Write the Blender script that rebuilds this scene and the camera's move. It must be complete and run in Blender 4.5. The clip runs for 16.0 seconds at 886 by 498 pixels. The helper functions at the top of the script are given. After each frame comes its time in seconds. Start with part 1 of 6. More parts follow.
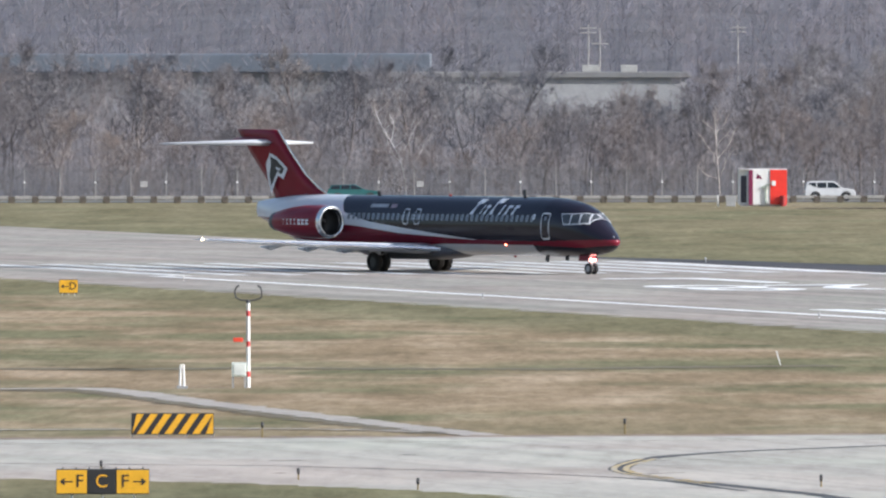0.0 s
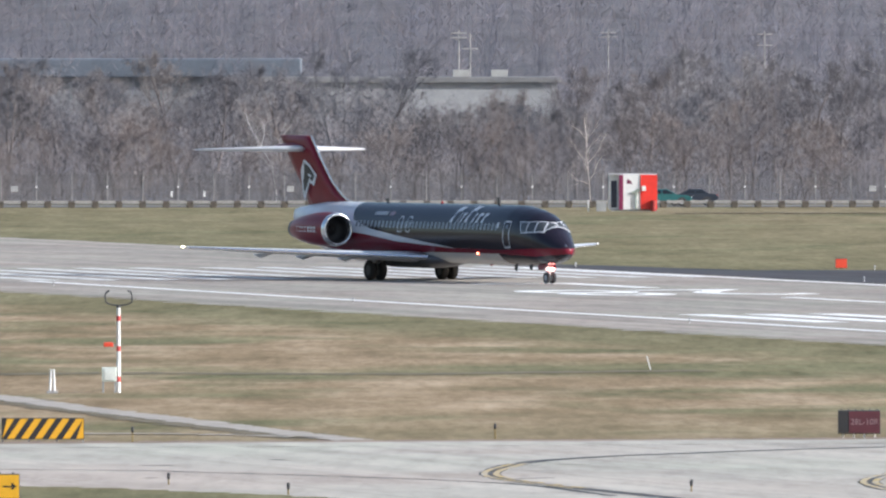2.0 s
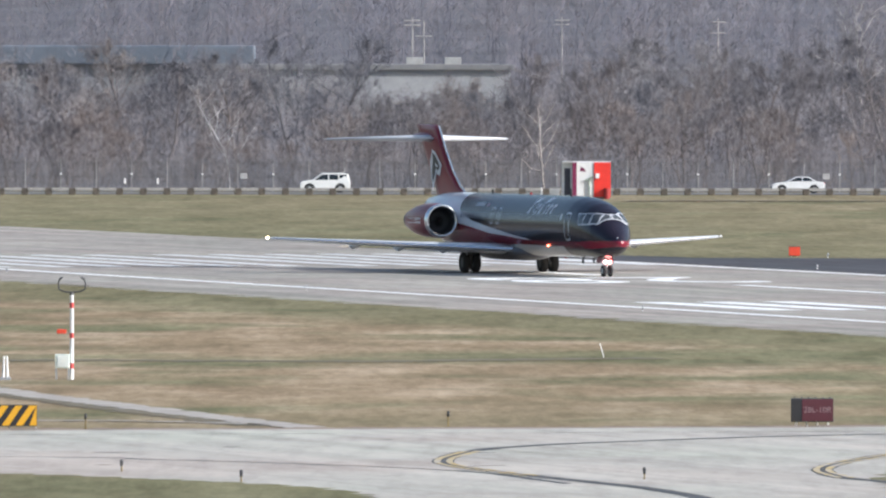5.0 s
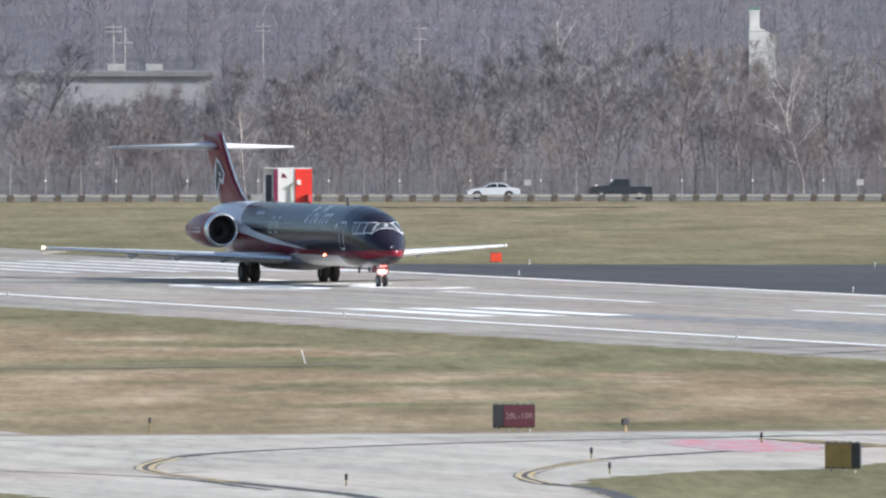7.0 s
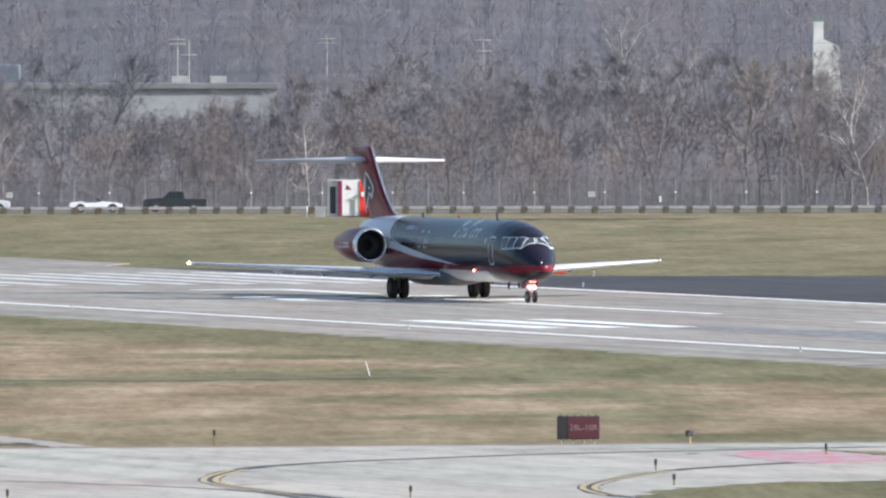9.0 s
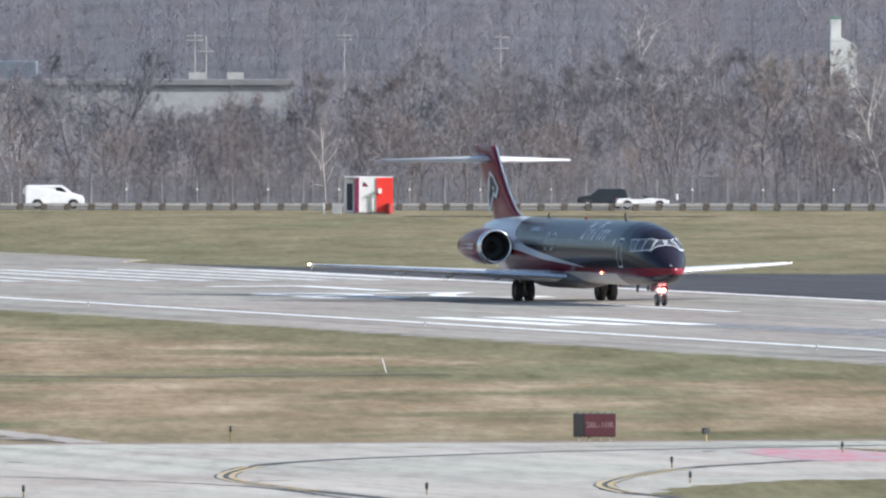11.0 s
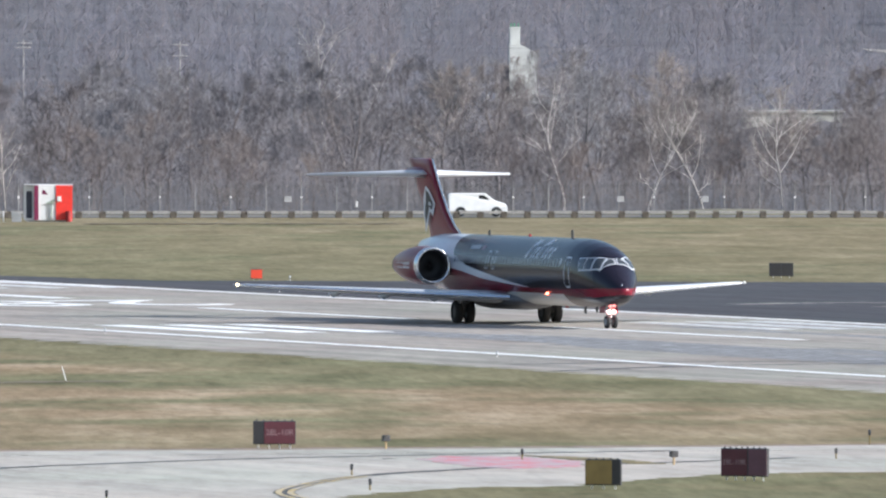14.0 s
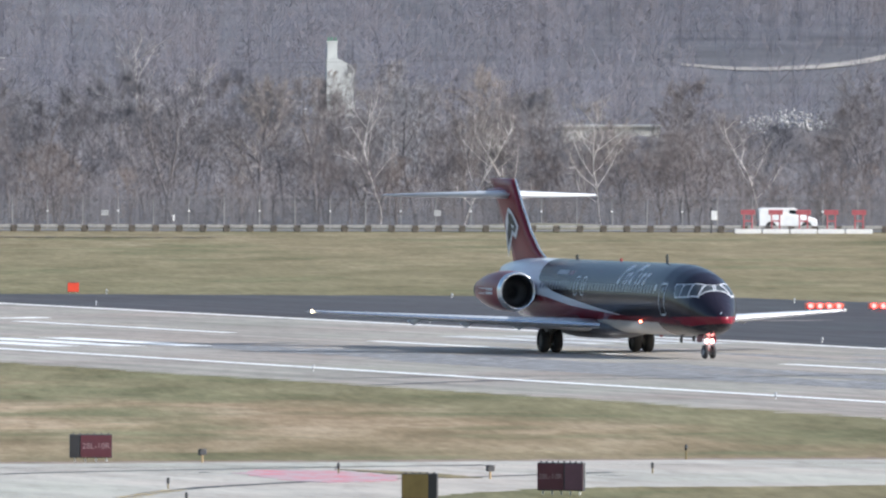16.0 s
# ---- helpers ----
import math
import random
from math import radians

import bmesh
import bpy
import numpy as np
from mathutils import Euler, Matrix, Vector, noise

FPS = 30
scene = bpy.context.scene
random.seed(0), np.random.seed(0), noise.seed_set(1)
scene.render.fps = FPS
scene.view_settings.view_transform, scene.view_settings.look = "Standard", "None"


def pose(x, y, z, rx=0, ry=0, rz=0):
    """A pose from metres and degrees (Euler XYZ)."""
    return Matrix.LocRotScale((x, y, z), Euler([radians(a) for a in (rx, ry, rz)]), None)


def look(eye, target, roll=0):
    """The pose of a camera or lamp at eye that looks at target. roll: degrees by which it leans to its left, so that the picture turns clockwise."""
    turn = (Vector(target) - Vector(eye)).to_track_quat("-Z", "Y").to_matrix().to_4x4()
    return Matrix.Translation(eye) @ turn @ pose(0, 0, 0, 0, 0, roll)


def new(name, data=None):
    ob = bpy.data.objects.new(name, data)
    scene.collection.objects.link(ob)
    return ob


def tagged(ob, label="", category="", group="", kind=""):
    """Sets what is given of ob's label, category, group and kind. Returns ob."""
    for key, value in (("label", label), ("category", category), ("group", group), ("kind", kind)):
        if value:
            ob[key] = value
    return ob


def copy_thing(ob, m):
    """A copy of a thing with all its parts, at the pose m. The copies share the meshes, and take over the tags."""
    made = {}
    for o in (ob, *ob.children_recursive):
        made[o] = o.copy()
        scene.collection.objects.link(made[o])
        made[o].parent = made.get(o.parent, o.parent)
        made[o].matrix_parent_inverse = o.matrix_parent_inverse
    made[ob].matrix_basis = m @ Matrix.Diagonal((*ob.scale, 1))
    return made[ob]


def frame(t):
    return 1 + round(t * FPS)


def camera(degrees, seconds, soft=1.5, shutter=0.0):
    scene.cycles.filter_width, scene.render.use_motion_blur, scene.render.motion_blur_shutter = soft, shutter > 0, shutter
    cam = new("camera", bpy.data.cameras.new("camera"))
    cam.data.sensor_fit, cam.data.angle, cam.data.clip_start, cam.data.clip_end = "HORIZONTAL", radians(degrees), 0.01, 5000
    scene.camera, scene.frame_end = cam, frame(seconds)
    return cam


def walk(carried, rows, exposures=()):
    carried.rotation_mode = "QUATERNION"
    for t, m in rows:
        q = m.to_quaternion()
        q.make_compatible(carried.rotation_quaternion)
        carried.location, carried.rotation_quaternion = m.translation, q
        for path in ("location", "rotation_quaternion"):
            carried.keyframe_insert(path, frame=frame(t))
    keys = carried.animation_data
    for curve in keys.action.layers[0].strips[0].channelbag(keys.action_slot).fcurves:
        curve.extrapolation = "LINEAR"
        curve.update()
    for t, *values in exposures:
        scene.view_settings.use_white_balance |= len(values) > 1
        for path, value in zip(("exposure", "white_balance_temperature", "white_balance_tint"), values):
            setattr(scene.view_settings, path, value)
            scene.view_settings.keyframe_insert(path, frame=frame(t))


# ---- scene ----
FOV = 3.4274            # a long telephoto lens
EYE_HEIGHT = 14.5
cam = camera(FOV, 16.0, soft=2.3)
# seconds, pan to the right, tilt, lean, in degrees; the camera stands on one spot and is panned by hand
CAMERA_ROWS = [
    (0, -0.4371, -0.8232, -0.043),
    (0.5, -0.3242, -0.8087, -0.114),
    (1, -0.3358, -0.812, -0.002),
    (1.2, -0.3169, -0.8185, 0),
    (1.3, -0.1717, -0.8153, 0),
    (1.4, -0.0259, -0.8303, 0),
    (1.5, -0, -0.8288, -0),
    (2, 0.0647, -0.8045, -0.021),
    (2.5, 0.0844, -0.8267, -0.056),
    (3, 0.081, -0.8449, -0.108),
    (3.2, 0.098, -0.85, -0.08),
    (5.3, 0.2487, -0.8532, 0.066),
    (5.4, 0.4745, -0.8308, 0),
    (5.5, 1.2221, -0.8094, -0.055),
    (5.7, 1.2489, -0.8159, -0.172),
    (5.9, 1.3387, -0.7615, 0.1),
    (6, 2.7007, -0.8297, -0.034),
    (6.3, 2.775, -0.812, 0),
    (6.5, 2.7506, -0.8053, -0.011),
    (6.6, 2.3192, -0.8275, -0.05),
    (6.7, 1.8177, -0.9092, -0.05),
    (6.8, 1.5006, -0.8523, -0.072),
    (7, 1.4005, -0.8278, -0.017),
    (7.5, 1.2765, -0.8209, -0.086),
    (8, 1.2148, -0.7929, -0.066),
    (8.5, 1.198, -0.7927, -0.056),
    (9, 1.1523, -0.782, -0.083),
    (9.2, 1.1402, -0.8193, -0.061),
    (11.3, 1.087, -0.792, 0.07),
    (11.5, 1.1394, -0.7966, 0.089),
    (11.7, 2.0958, -0.7831, -0.033),
    (12, 2.2489, -0.7559, -0.037),
    (12.5, 2.245, -0.7675, -0.064),
    (13, 2.2527, -0.7701, -0.096),
    (13.5, 2.2603, -0.7505, -0.05),
    (14, 2.3272, -0.7635, 0.021),
    (14.1, 2.8427, -0.742, 0.07),
    (14.5, 2.9369, -0.7462, 0.081),
    (15, 2.984, -0.7402, 0.089),
    (15.5, 2.9922, -0.7295, 0.136),
    (16, 3.0359, -0.7084, 0.151),
]


def aim(pan, tilt, lean):
    return Matrix.Translation((0, 0, EYE_HEIGHT)) @ pose(0, 0, 0, 0, 0, -pan) @ pose(0, 0, 0, 90 + tilt) @ pose(0, 0, 0, 0, 0, lean)


EXPOSURE, TINT = 0.59, 12
walk(cam, [(t, aim(a, b, c)) for t, a, b, c in CAMERA_ROWS], [(0, EXPOSURE - 0.08, 5980, TINT), (16, EXPOSURE - 0.01, 5840, TINT - 1.5)])

# ---- light ----
SUN_TO = Vector((0.83, -0.27, 0.43)).normalized()      # from the ground towards the sun
world = bpy.data.worlds.new("world")
scene.world = world
world.use_nodes = True
wn = world.node_tree.nodes
sky = wn.new("ShaderNodeTexSky")
sky.sky_type, sky.sun_disc = "NISHITA", False
sky.sun_elevation = math.asin(SUN_TO.z)
sky.sun_rotation = math.atan2(SUN_TO.x, SUN_TO.y)
sky.dust_density, sky.air_density = 2.5, 1.2
world.node_tree.links.new(sky.outputs[0], wn["Background"].inputs[0])
wn["Background"].inputs[1].default_value = 0.125
sun = new("sun", bpy.data.lights.new("sun", "SUN"))
sun.data.energy, sun.data.angle, sun.data.color = 4.8, radians(0.55), (1.0, 0.955, 0.885)
sun.matrix_world = look(SUN_TO * 500, (0, 0, 0))

# ---- plan: the runway's own axes ----
HEADING = radians(16.7)
ALONG = Vector((math.sin(HEADING), -math.cos(HEADING), 0))
ACROSS = Vector((math.cos(HEADING), math.sin(HEADING), 0))


def rw(s, n, z=0.0):
    """A place from metres along and across the runway."""
    return ALONG * s + ACROSS * n + Vector((0, 0, z))


# ---- materials ----
def principled(name):
    m = bpy.data.materials.new(name)
    m.use_nodes = True
    return m, m.node_tree.nodes, m.node_tree.links, m.node_tree.nodes["Principled BSDF"]


def ramp(nodes, stops):
    r = nodes.new("ShaderNodeValToRGB")
    e = r.color_ramp.elements
    while len(e) < len(stops):
        e.new(0.5)
    for k, (p, c) in zip(e, stops):
        k.position, k.color = p, (*c, 1)
    return r


def coords(nodes, links, scale=(1, 1, 1), turn=0.0, kind="Object"):
    tc, mp = nodes.new("ShaderNodeTexCoord"), nodes.new("ShaderNodeMapping")
    mp.inputs["Scale"].default_value = scale
    mp.inputs["Rotation"].default_value = (0, 0, turn)
    links.new(tc.outputs[kind], mp.inputs[0])
    return mp.outputs[0]


def noise_of(nodes, links, vec, scale, detail=5, rough=0.6):
    n = nodes.new("ShaderNodeTexNoise")
    n.inputs["Scale"].default_value, n.inputs["Detail"].default_value = scale, detail
    n.inputs["Roughness"].default_value = rough
    links.new(vec, n.inputs["Vector"])
    return n.outputs[0]


def mixed(nodes, links, a, b, fac, mode="MIX"):
    """a, b, fac: a socket, a colour or a number."""
    m = nodes.new("ShaderNodeMix")
    m.data_type, m.blend_type = "RGBA", mode
    for key, v in ((0, fac), (6, a), (7, b)):
        if hasattr(v, "links"):
            links.new(v, m.inputs[key])
        else:
            m.inputs[key].default_value = v if key == 0 else (*v, 1)
    return m.outputs[2]


def plain(name, color, rough=0.6, metal=0.0, wear=0.18, scale=2.0, bump=0.0, glow=0.0, spread=0.0):
    """A painted, metal or wooden surface with stains and fine grain; spread: change of tone from piece to piece."""
    m, nodes, links, b = principled(name)
    vec = coords(nodes, links)
    dark = tuple(c * (1 - wear) for c in color)
    light = tuple(min(1, c * (1 + wear * 0.6)) for c in color)
    big = ramp(nodes, [(0.3, dark), (0.7, light)])
    links.new(noise_of(nodes, links, vec, scale), big.inputs[0])
    fine = ramp(nodes, [(0.35, (0.82, 0.82, 0.82)), (0.65, (1, 1, 1))])
    links.new(noise_of(nodes, links, vec, scale * 14, 3), fine.inputs[0])
    col = mixed(nodes, links, big.outputs[0], fine.outputs[0], 0.6 if wear else 0.0, "MULTIPLY")
    if spread:
        oi = nodes.new("ShaderNodeObjectInfo")
        rr = ramp(nodes, [(0.0, (1 - spread,) * 3), (1.0, (1, 1, 1))])
        links.new(oi.outputs["Random"], rr.inputs[0])
        col = mixed(nodes, links, col, rr.outputs[0], 1.0, "MULTIPLY")
    links.new(col, b.inputs["Base Color"])
    b.inputs["Roughness"].default_value, b.inputs["Metallic"].default_value = rough, metal
    if bump:
        bp = nodes.new("ShaderNodeBump")
        bp.inputs["Strength"].default_value, bp.inputs["Distance"].default_value = bump, 0.05
        links.new(noise_of(nodes, links, vec, scale * 20, 4), bp.inputs["Height"])
        links.new(bp.outputs[0], b.inputs["Normal"])
    if glow:
        b.inputs["Emission Color"].default_value, b.inputs["Emission Strength"].default_value = (*color, 1), glow
    return m


def grass_material():
    m, nodes, links, b = principled("grass")
    vec = coords(nodes, links, turn=0.0)
    long = coords(nodes, links, scale=(0.19, 0.045, 1), turn=-0.06)
    tan = ramp(nodes, [(0.30, (0.20, 0.146, 0.088)), (0.5, (0.335, 0.250, 0.162)), (0.68, (0.46, 0.360, 0.255))])
    links.new(noise_of(nodes, links, long, 1.0, 6, 0.62), tan.inputs[0])
    green = ramp(nodes, [(0.3, (0.121, 0.118, 0.061)), (0.7, (0.240, 0.228, 0.132))])
    links.new(noise_of(nodes, links, coords(nodes, links, scale=(0.26, 0.04, 1)), 1.0, 6, 0.65), green.inputs[0])
    # greener mown strips beside the paving, and broad drifts elsewhere
    tc = nodes.new("ShaderNodeTexCoord")
    sep = nodes.new("ShaderNodeSeparateXYZ")
    mp = nodes.new("ShaderNodeMapping")
    mp.vector_type = "POINT"
    mp.inputs["Rotation"].default_value = (0, 0, -HEADING)
    links.new(tc.outputs["Object"], mp.inputs[0])
    links.new(mp.outputs[0], sep.inputs[0])
    wob = nodes.new("ShaderNodeMath")
    wob.operation = "MULTIPLY_ADD"
    links.new(noise_of(nodes, links, vec, 0.12, 4), wob.inputs[0])
    wob.inputs[1].default_value = 14.0
    links.new(sep.outputs["X"], wob.inputs[2])
    norm = nodes.new("ShaderNodeMapRange")
    norm.inputs["From Min"].default_value, norm.inputs["From Max"].default_value = 100, 500
    links.new(wob.outputs[0], norm.inputs["Value"])
    n0 = lambda n: (n + 7 - 100) / 400
    strip = ramp(nodes, [(n0(205), (0.12,) * 3), (n0(213), (0.85,) * 3), (n0(285), (0.95,) * 3), (n0(300), (0.85,) * 3), (n0(390), (0.60,) * 3)])
    links.new(norm.outputs[0], strip.inputs[0])
    # the verge along the taxiway
    sep2 = nodes.new("ShaderNodeSeparateXYZ")
    links.new(tc.outputs["Object"], sep2.inputs[0])
    tilt = nodes.new("ShaderNodeMath")
    tilt.operation = "MULTIPLY_ADD"
    links.new(sep2.outputs["X"], tilt.inputs[0])
    tilt.inputs[1].default_value = -0.2
    links.new(sep2.outputs["Y"], tilt.inputs[2])
    wob2 = nodes.new("ShaderNodeMath")
    wob2.operation = "MULTIPLY_ADD"
    links.new(noise_of(nodes, links, vec, 0.2, 4), wob2.inputs[0])
    wob2.inputs[1].default_value = 12.0
    links.new(tilt.outputs[0], wob2.inputs[2])
    nearby = nodes.new("ShaderNodeMapRange")
    nearby.inputs["From Min"].default_value, nearby.inputs["From Max"].default_value = 470, 600
    nearby.inputs["To Min"].default_value, nearby.inputs["To Max"].default_value = 0.98, 0.1
    links.new(wob2.outputs[0], nearby.inputs["Value"])
    drift = nodes.new("ShaderNodeMapRange")
    drift.inputs["From Min"].default_value, drift.inputs["From Max"].default_value = 0.45, 0.60
    drift.inputs["To Max"].default_value = 1.0
    links.new(noise_of(nodes, links, coords(nodes, links, scale=(0.045, 0.03, 1), turn=-0.08), 1.0, 5, 0.6), drift.inputs["Value"])
    top = nodes.new("ShaderNodeMath")
    top.operation = "MAXIMUM"
    links.new(strip.outputs[0], top.inputs[0])
    links.new(nearby.outputs[0], top.inputs[1])
    top2 = nodes.new("ShaderNodeMath")
    top2.operation = "MAXIMUM"
    links.new(top.outputs[0], top2.inputs[0])
    links.new(drift.outputs[0], top2.inputs[1])
    col = mixed(nodes, links, tan.outputs[0], green.outputs[0], top2.outputs[0])
    tuft = ramp(nodes, [(0.32, (0.60, 0.58, 0.54)), (0.58, (1.0, 1.0, 1.0)), (0.75, (1.12, 1.10, 1.08))])
    links.new(noise_of(nodes, links, coords(nodes, links, scale=(1.5, 0.13, 1), turn=0.03), 1.0, 8, 0.75), tuft.inputs[0])
    col = mixed(nodes, links, col, tuft.outputs[0], 0.85, "MULTIPLY")
    swath = ramp(nodes, [(0.36, (0.74, 0.72, 0.66)), (0.56, (1.0, 1.0, 1.0)), (0.72, (1.14, 1.11, 1.08))])
    links.new(noise_of(nodes, links, coords(nodes, links, scale=(0.09, 0.024, 1), turn=-0.05), 1.0, 8, 0.72), swath.inputs[0])
    col = mixed(nodes, links, col, swath.outputs[0], 0.8, "MULTIPLY")
    links.new(col, b.inputs["Base Color"])
    b.inputs["Roughness"].default_value = 0.95
    b.inputs["Specular IOR Level"].default_value = 0.1
    return m


def paving(name, color, joint=0.0, streak=0.25, rough=0.85, lay=(6.1, 6.1)):
    """Concrete or asphalt in runway axes: slabs with sealed joints, tyre streaks, stains."""
    m, nodes, links, b = principled(name)
    vec = coords(nodes, links)
    tc, mp = nodes.new("ShaderNodeTexCoord"), nodes.new("ShaderNodeMapping")
    mp.inputs["Rotation"].default_value = (0, 0, -HEADING)
    links.new(tc.outputs["Object"], mp.inputs[0])
    big = ramp(nodes, [(0.28, tuple(c * 0.78 for c in color)), (0.5, color), (0.74, tuple(c * 1.16 for c in color))])
    links.new(noise_of(nodes, links, vec, 0.08, 6, 0.65), big.inputs[0])
    mp2 = nodes.new("ShaderNodeMapping")
    mp2.inputs["Scale"].default_value = (0.55, 0.012, 1)
    links.new(mp.outputs[0], mp2.inputs[0])
    st = ramp(nodes, [(0.36, (1 - streak,) * 3), (0.6, (1, 1, 1))])
    links.new(noise_of(nodes, links, mp2.outputs[0], 1.0, 5, 0.6), st.inputs[0])
    col = mixed(nodes, links, big.outputs[0], st.outputs[0], 1.0, "MULTIPLY")
    fine = ramp(nodes, [(0.32, (0.74, 0.73, 0.73)), (0.52, (1, 1, 1)), (0.72, (1.1, 1.1, 1.08))])
    links.new(noise_of(nodes, links, coords(nodes, links, scale=(0.9, 0.085, 1)), 1.0, 8, 0.75), fine.inputs[0])
    col = mixed(nodes, links, col, fine.outputs[0], 0.75, "MULTIPLY")
    tone = ramp(nodes, [(0.35, (1.0, 0.93, 0.92)), (0.5, (1, 1, 1)), (0.66, (0.94, 1.0, 0.96))])
    links.new(noise_of(nodes, links, coords(nodes, links, scale=(0.05, 0.04, 1)), 1.0, 4, 0.6), tone.inputs[0])
    col = mixed(nodes, links, col, tone.outputs[0], 0.9, "MULTIPLY")
    if joint:
        br = nodes.new("ShaderNodeTexBrick")
        br.offset, br.squash = 0.0, 1.0
        br.inputs["Color1"].default_value = br.inputs["Color2"].default_value = (1, 1, 1, 1)
        br.inputs["Mortar"].default_value = (joint, joint, joint, 1)
        br.inputs["Scale"].default_value, br.inputs["Mortar Size"].default_value = 1.0, 0.05
        br.inputs["Brick Width"].default_value, br.inputs["Row Height"].default_value = lay
        links.new(mp.outputs[0], br.inputs["Vector"])
        col = mixed(nodes, links, col, br.outputs[0], 1.0, "MULTIPLY")
    links.new(col, b.inputs["Base Color"])
    b.inputs["Roughness"].default_value = rough
    b.inputs["Specular IOR Level"].default_value = 0.25
    return m


def worn_paint(name, color, gone=0.42):
    """Road paint, rubbed through in places."""
    m, nodes, links, b = principled(name)
    vec = coords(nodes, links)
    r = ramp(nodes, [(gone - 0.1, tuple(0.12 * c + 0.31 for c in color)), (gone + 0.08, color)])
    links.new(noise_of(nodes, links, vec, 0.9, 6, 0.7), r.inputs[0])
    links.new(r.outputs[0], b.inputs["Base Color"])
    b.inputs["Roughness"].default_value = 0.7
    return m


def bark(name, a, b_, island=0.25, patch=0.0):
    """Bare wood: tone from twig to twig and from tree to tree; patch: size of drifts of one kind of tree in a wood."""
    m, nodes, links, b = principled(name)
    geo = nodes.new("ShaderNodeNewGeometry")
    r = ramp(nodes, [(0.0, a), (1.0, b_)])
    links.new(geo.outputs["Random Per Island"], r.inputs[0])
    kinds = ramp(nodes, [(0.0, (1 - island, 1 - island, 1 - island * 0.9)), (0.35, (1.06, 0.97, 0.90)), (0.65, (0.86, 0.89, 0.95)), (1.0, (1.16, 1.07, 0.98))])
    if patch:
        spread = nodes.new("ShaderNodeMapRange")
        spread.inputs["From Min"].default_value, spread.inputs["From Max"].default_value = 0.32, 0.68
        links.new(noise_of(nodes, links, coords(nodes, links, scale=(1, 0.35, 1.6)), 1 / patch, 4, 0.6), spread.inputs["Value"])
        links.new(spread.outputs[0], kinds.inputs[0])
    else:
        oi = nodes.new("ShaderNodeObjectInfo")
        links.new(oi.outputs["Random"], kinds.inputs[0])
    links.new(mixed(nodes, links, r.outputs[0], kinds.outputs[0], 1.0, "MULTIPLY"), b.inputs["Base Color"])
    b.inputs["Roughness"].default_value = 0.9
    b.inputs["Specular IOR Level"].default_value = 0.1
    return m


GRASS = grass_material()
SIGN_INK = plain("dull_legend", (0.30, 0.20, 0.21), 0.6)
LITTER = plain("leaf_litter", (0.106, 0.104, 0.114), 0.95, wear=0.4, scale=0.06)
FENCE_GREY = plain("dull_galvanised", (0.27, 0.27, 0.275), 0.65, 0.3)
MESH_GREY = plain("dull_wire", (0.16, 0.16, 0.165), 0.7, 0.2)
CONCRETE = paving("runway_concrete", (0.343, 0.315, 0.277), 0.78, 0.32)
TAXI_CONCRETE = paving("taxiway_concrete", (0.437, 0.412, 0.362), 0.80, 0.18)
ASPHALT = paving("dark_asphalt", (0.068, 0.066, 0.072), 0.0, 0.3, 0.8)
ROAD_ASPHALT = paving("road_asphalt", (0.16, 0.16, 0.16), 0.0, 0.1)
GRAVEL = plain("gravel", (0.36, 0.33, 0.29), 0.95, wear=0.25, scale=0.6)
WHITE_LINE = worn_paint("white_marking", (0.82, 0.82, 0.80))
OLD_WHITE = worn_paint("worn_white_marking", (0.72, 0.72, 0.70), 0.5)
RUBBER_MARK = worn_paint("rubber_deposit", (0.15, 0.143, 0.138), 0.47)
FAINT_WHITE = worn_paint("faint_white_marking", (0.68, 0.68, 0.66), 0.54)
YELLOW_LINE = worn_paint("yellow_marking", (0.46, 0.33, 0.10), 0.5)
BLACK_LINE = worn_paint("black_marking", (0.06, 0.058, 0.055), 0.36)
RED_LINE = worn_paint("red_marking", (0.55, 0.12, 0.15), 0.55)
SEALANT = plain("crack_sealant", (0.05, 0.05, 0.05), 0.7)
BARK_BROWN = bark("brown_bark", (0.11, 0.102, 0.106), (0.18, 0.168, 0.172))
BARK_GREY = bark("grey_bark", (0.125, 0.117, 0.120), (0.20, 0.19, 0.192))
BARK_WHITE = bark("white_bark", (0.52, 0.51, 0.49), (0.74, 0.72, 0.69), 0.12)
# twigs lifted and shifted to blue: distance haze is put into their colours
TWIG_BROWN = bark("brown_twigs", (0.176, 0.163, 0.164), (0.250, 0.233, 0.234))
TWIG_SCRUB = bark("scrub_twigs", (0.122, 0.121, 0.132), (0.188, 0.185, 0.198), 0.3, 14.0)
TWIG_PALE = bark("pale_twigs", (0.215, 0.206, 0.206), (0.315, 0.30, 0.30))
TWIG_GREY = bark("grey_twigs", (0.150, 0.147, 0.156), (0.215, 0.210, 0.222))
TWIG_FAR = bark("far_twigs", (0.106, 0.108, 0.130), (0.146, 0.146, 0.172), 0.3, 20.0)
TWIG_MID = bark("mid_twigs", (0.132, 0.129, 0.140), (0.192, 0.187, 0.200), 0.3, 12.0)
WHITE_PAINT = plain("white_paint", (0.78, 0.78, 0.77), 0.45, wear=0.08)
RED_PAINT = plain("red_paint", (0.54, 0.06, 0.06), 0.45, wear=0.12)
ORANGE_PAINT = plain("orange_paint", (0.75, 0.075, 0.035), 0.5, wear=0.12)
YELLOW_PAINT = plain("yellow_paint", (0.78, 0.42, 0.02), 0.5, wear=0.1)
BLACK_PAINT = plain("black_paint", (0.028, 0.028, 0.030), 0.5, wear=0.1)
GREY_METAL = plain("galvanised_steel", (0.42, 0.43, 0.44), 0.5, 0.5, wear=0.15)
DARK_METAL = plain("dark_steel", (0.06, 0.06, 0.065), 0.5, 0.3)
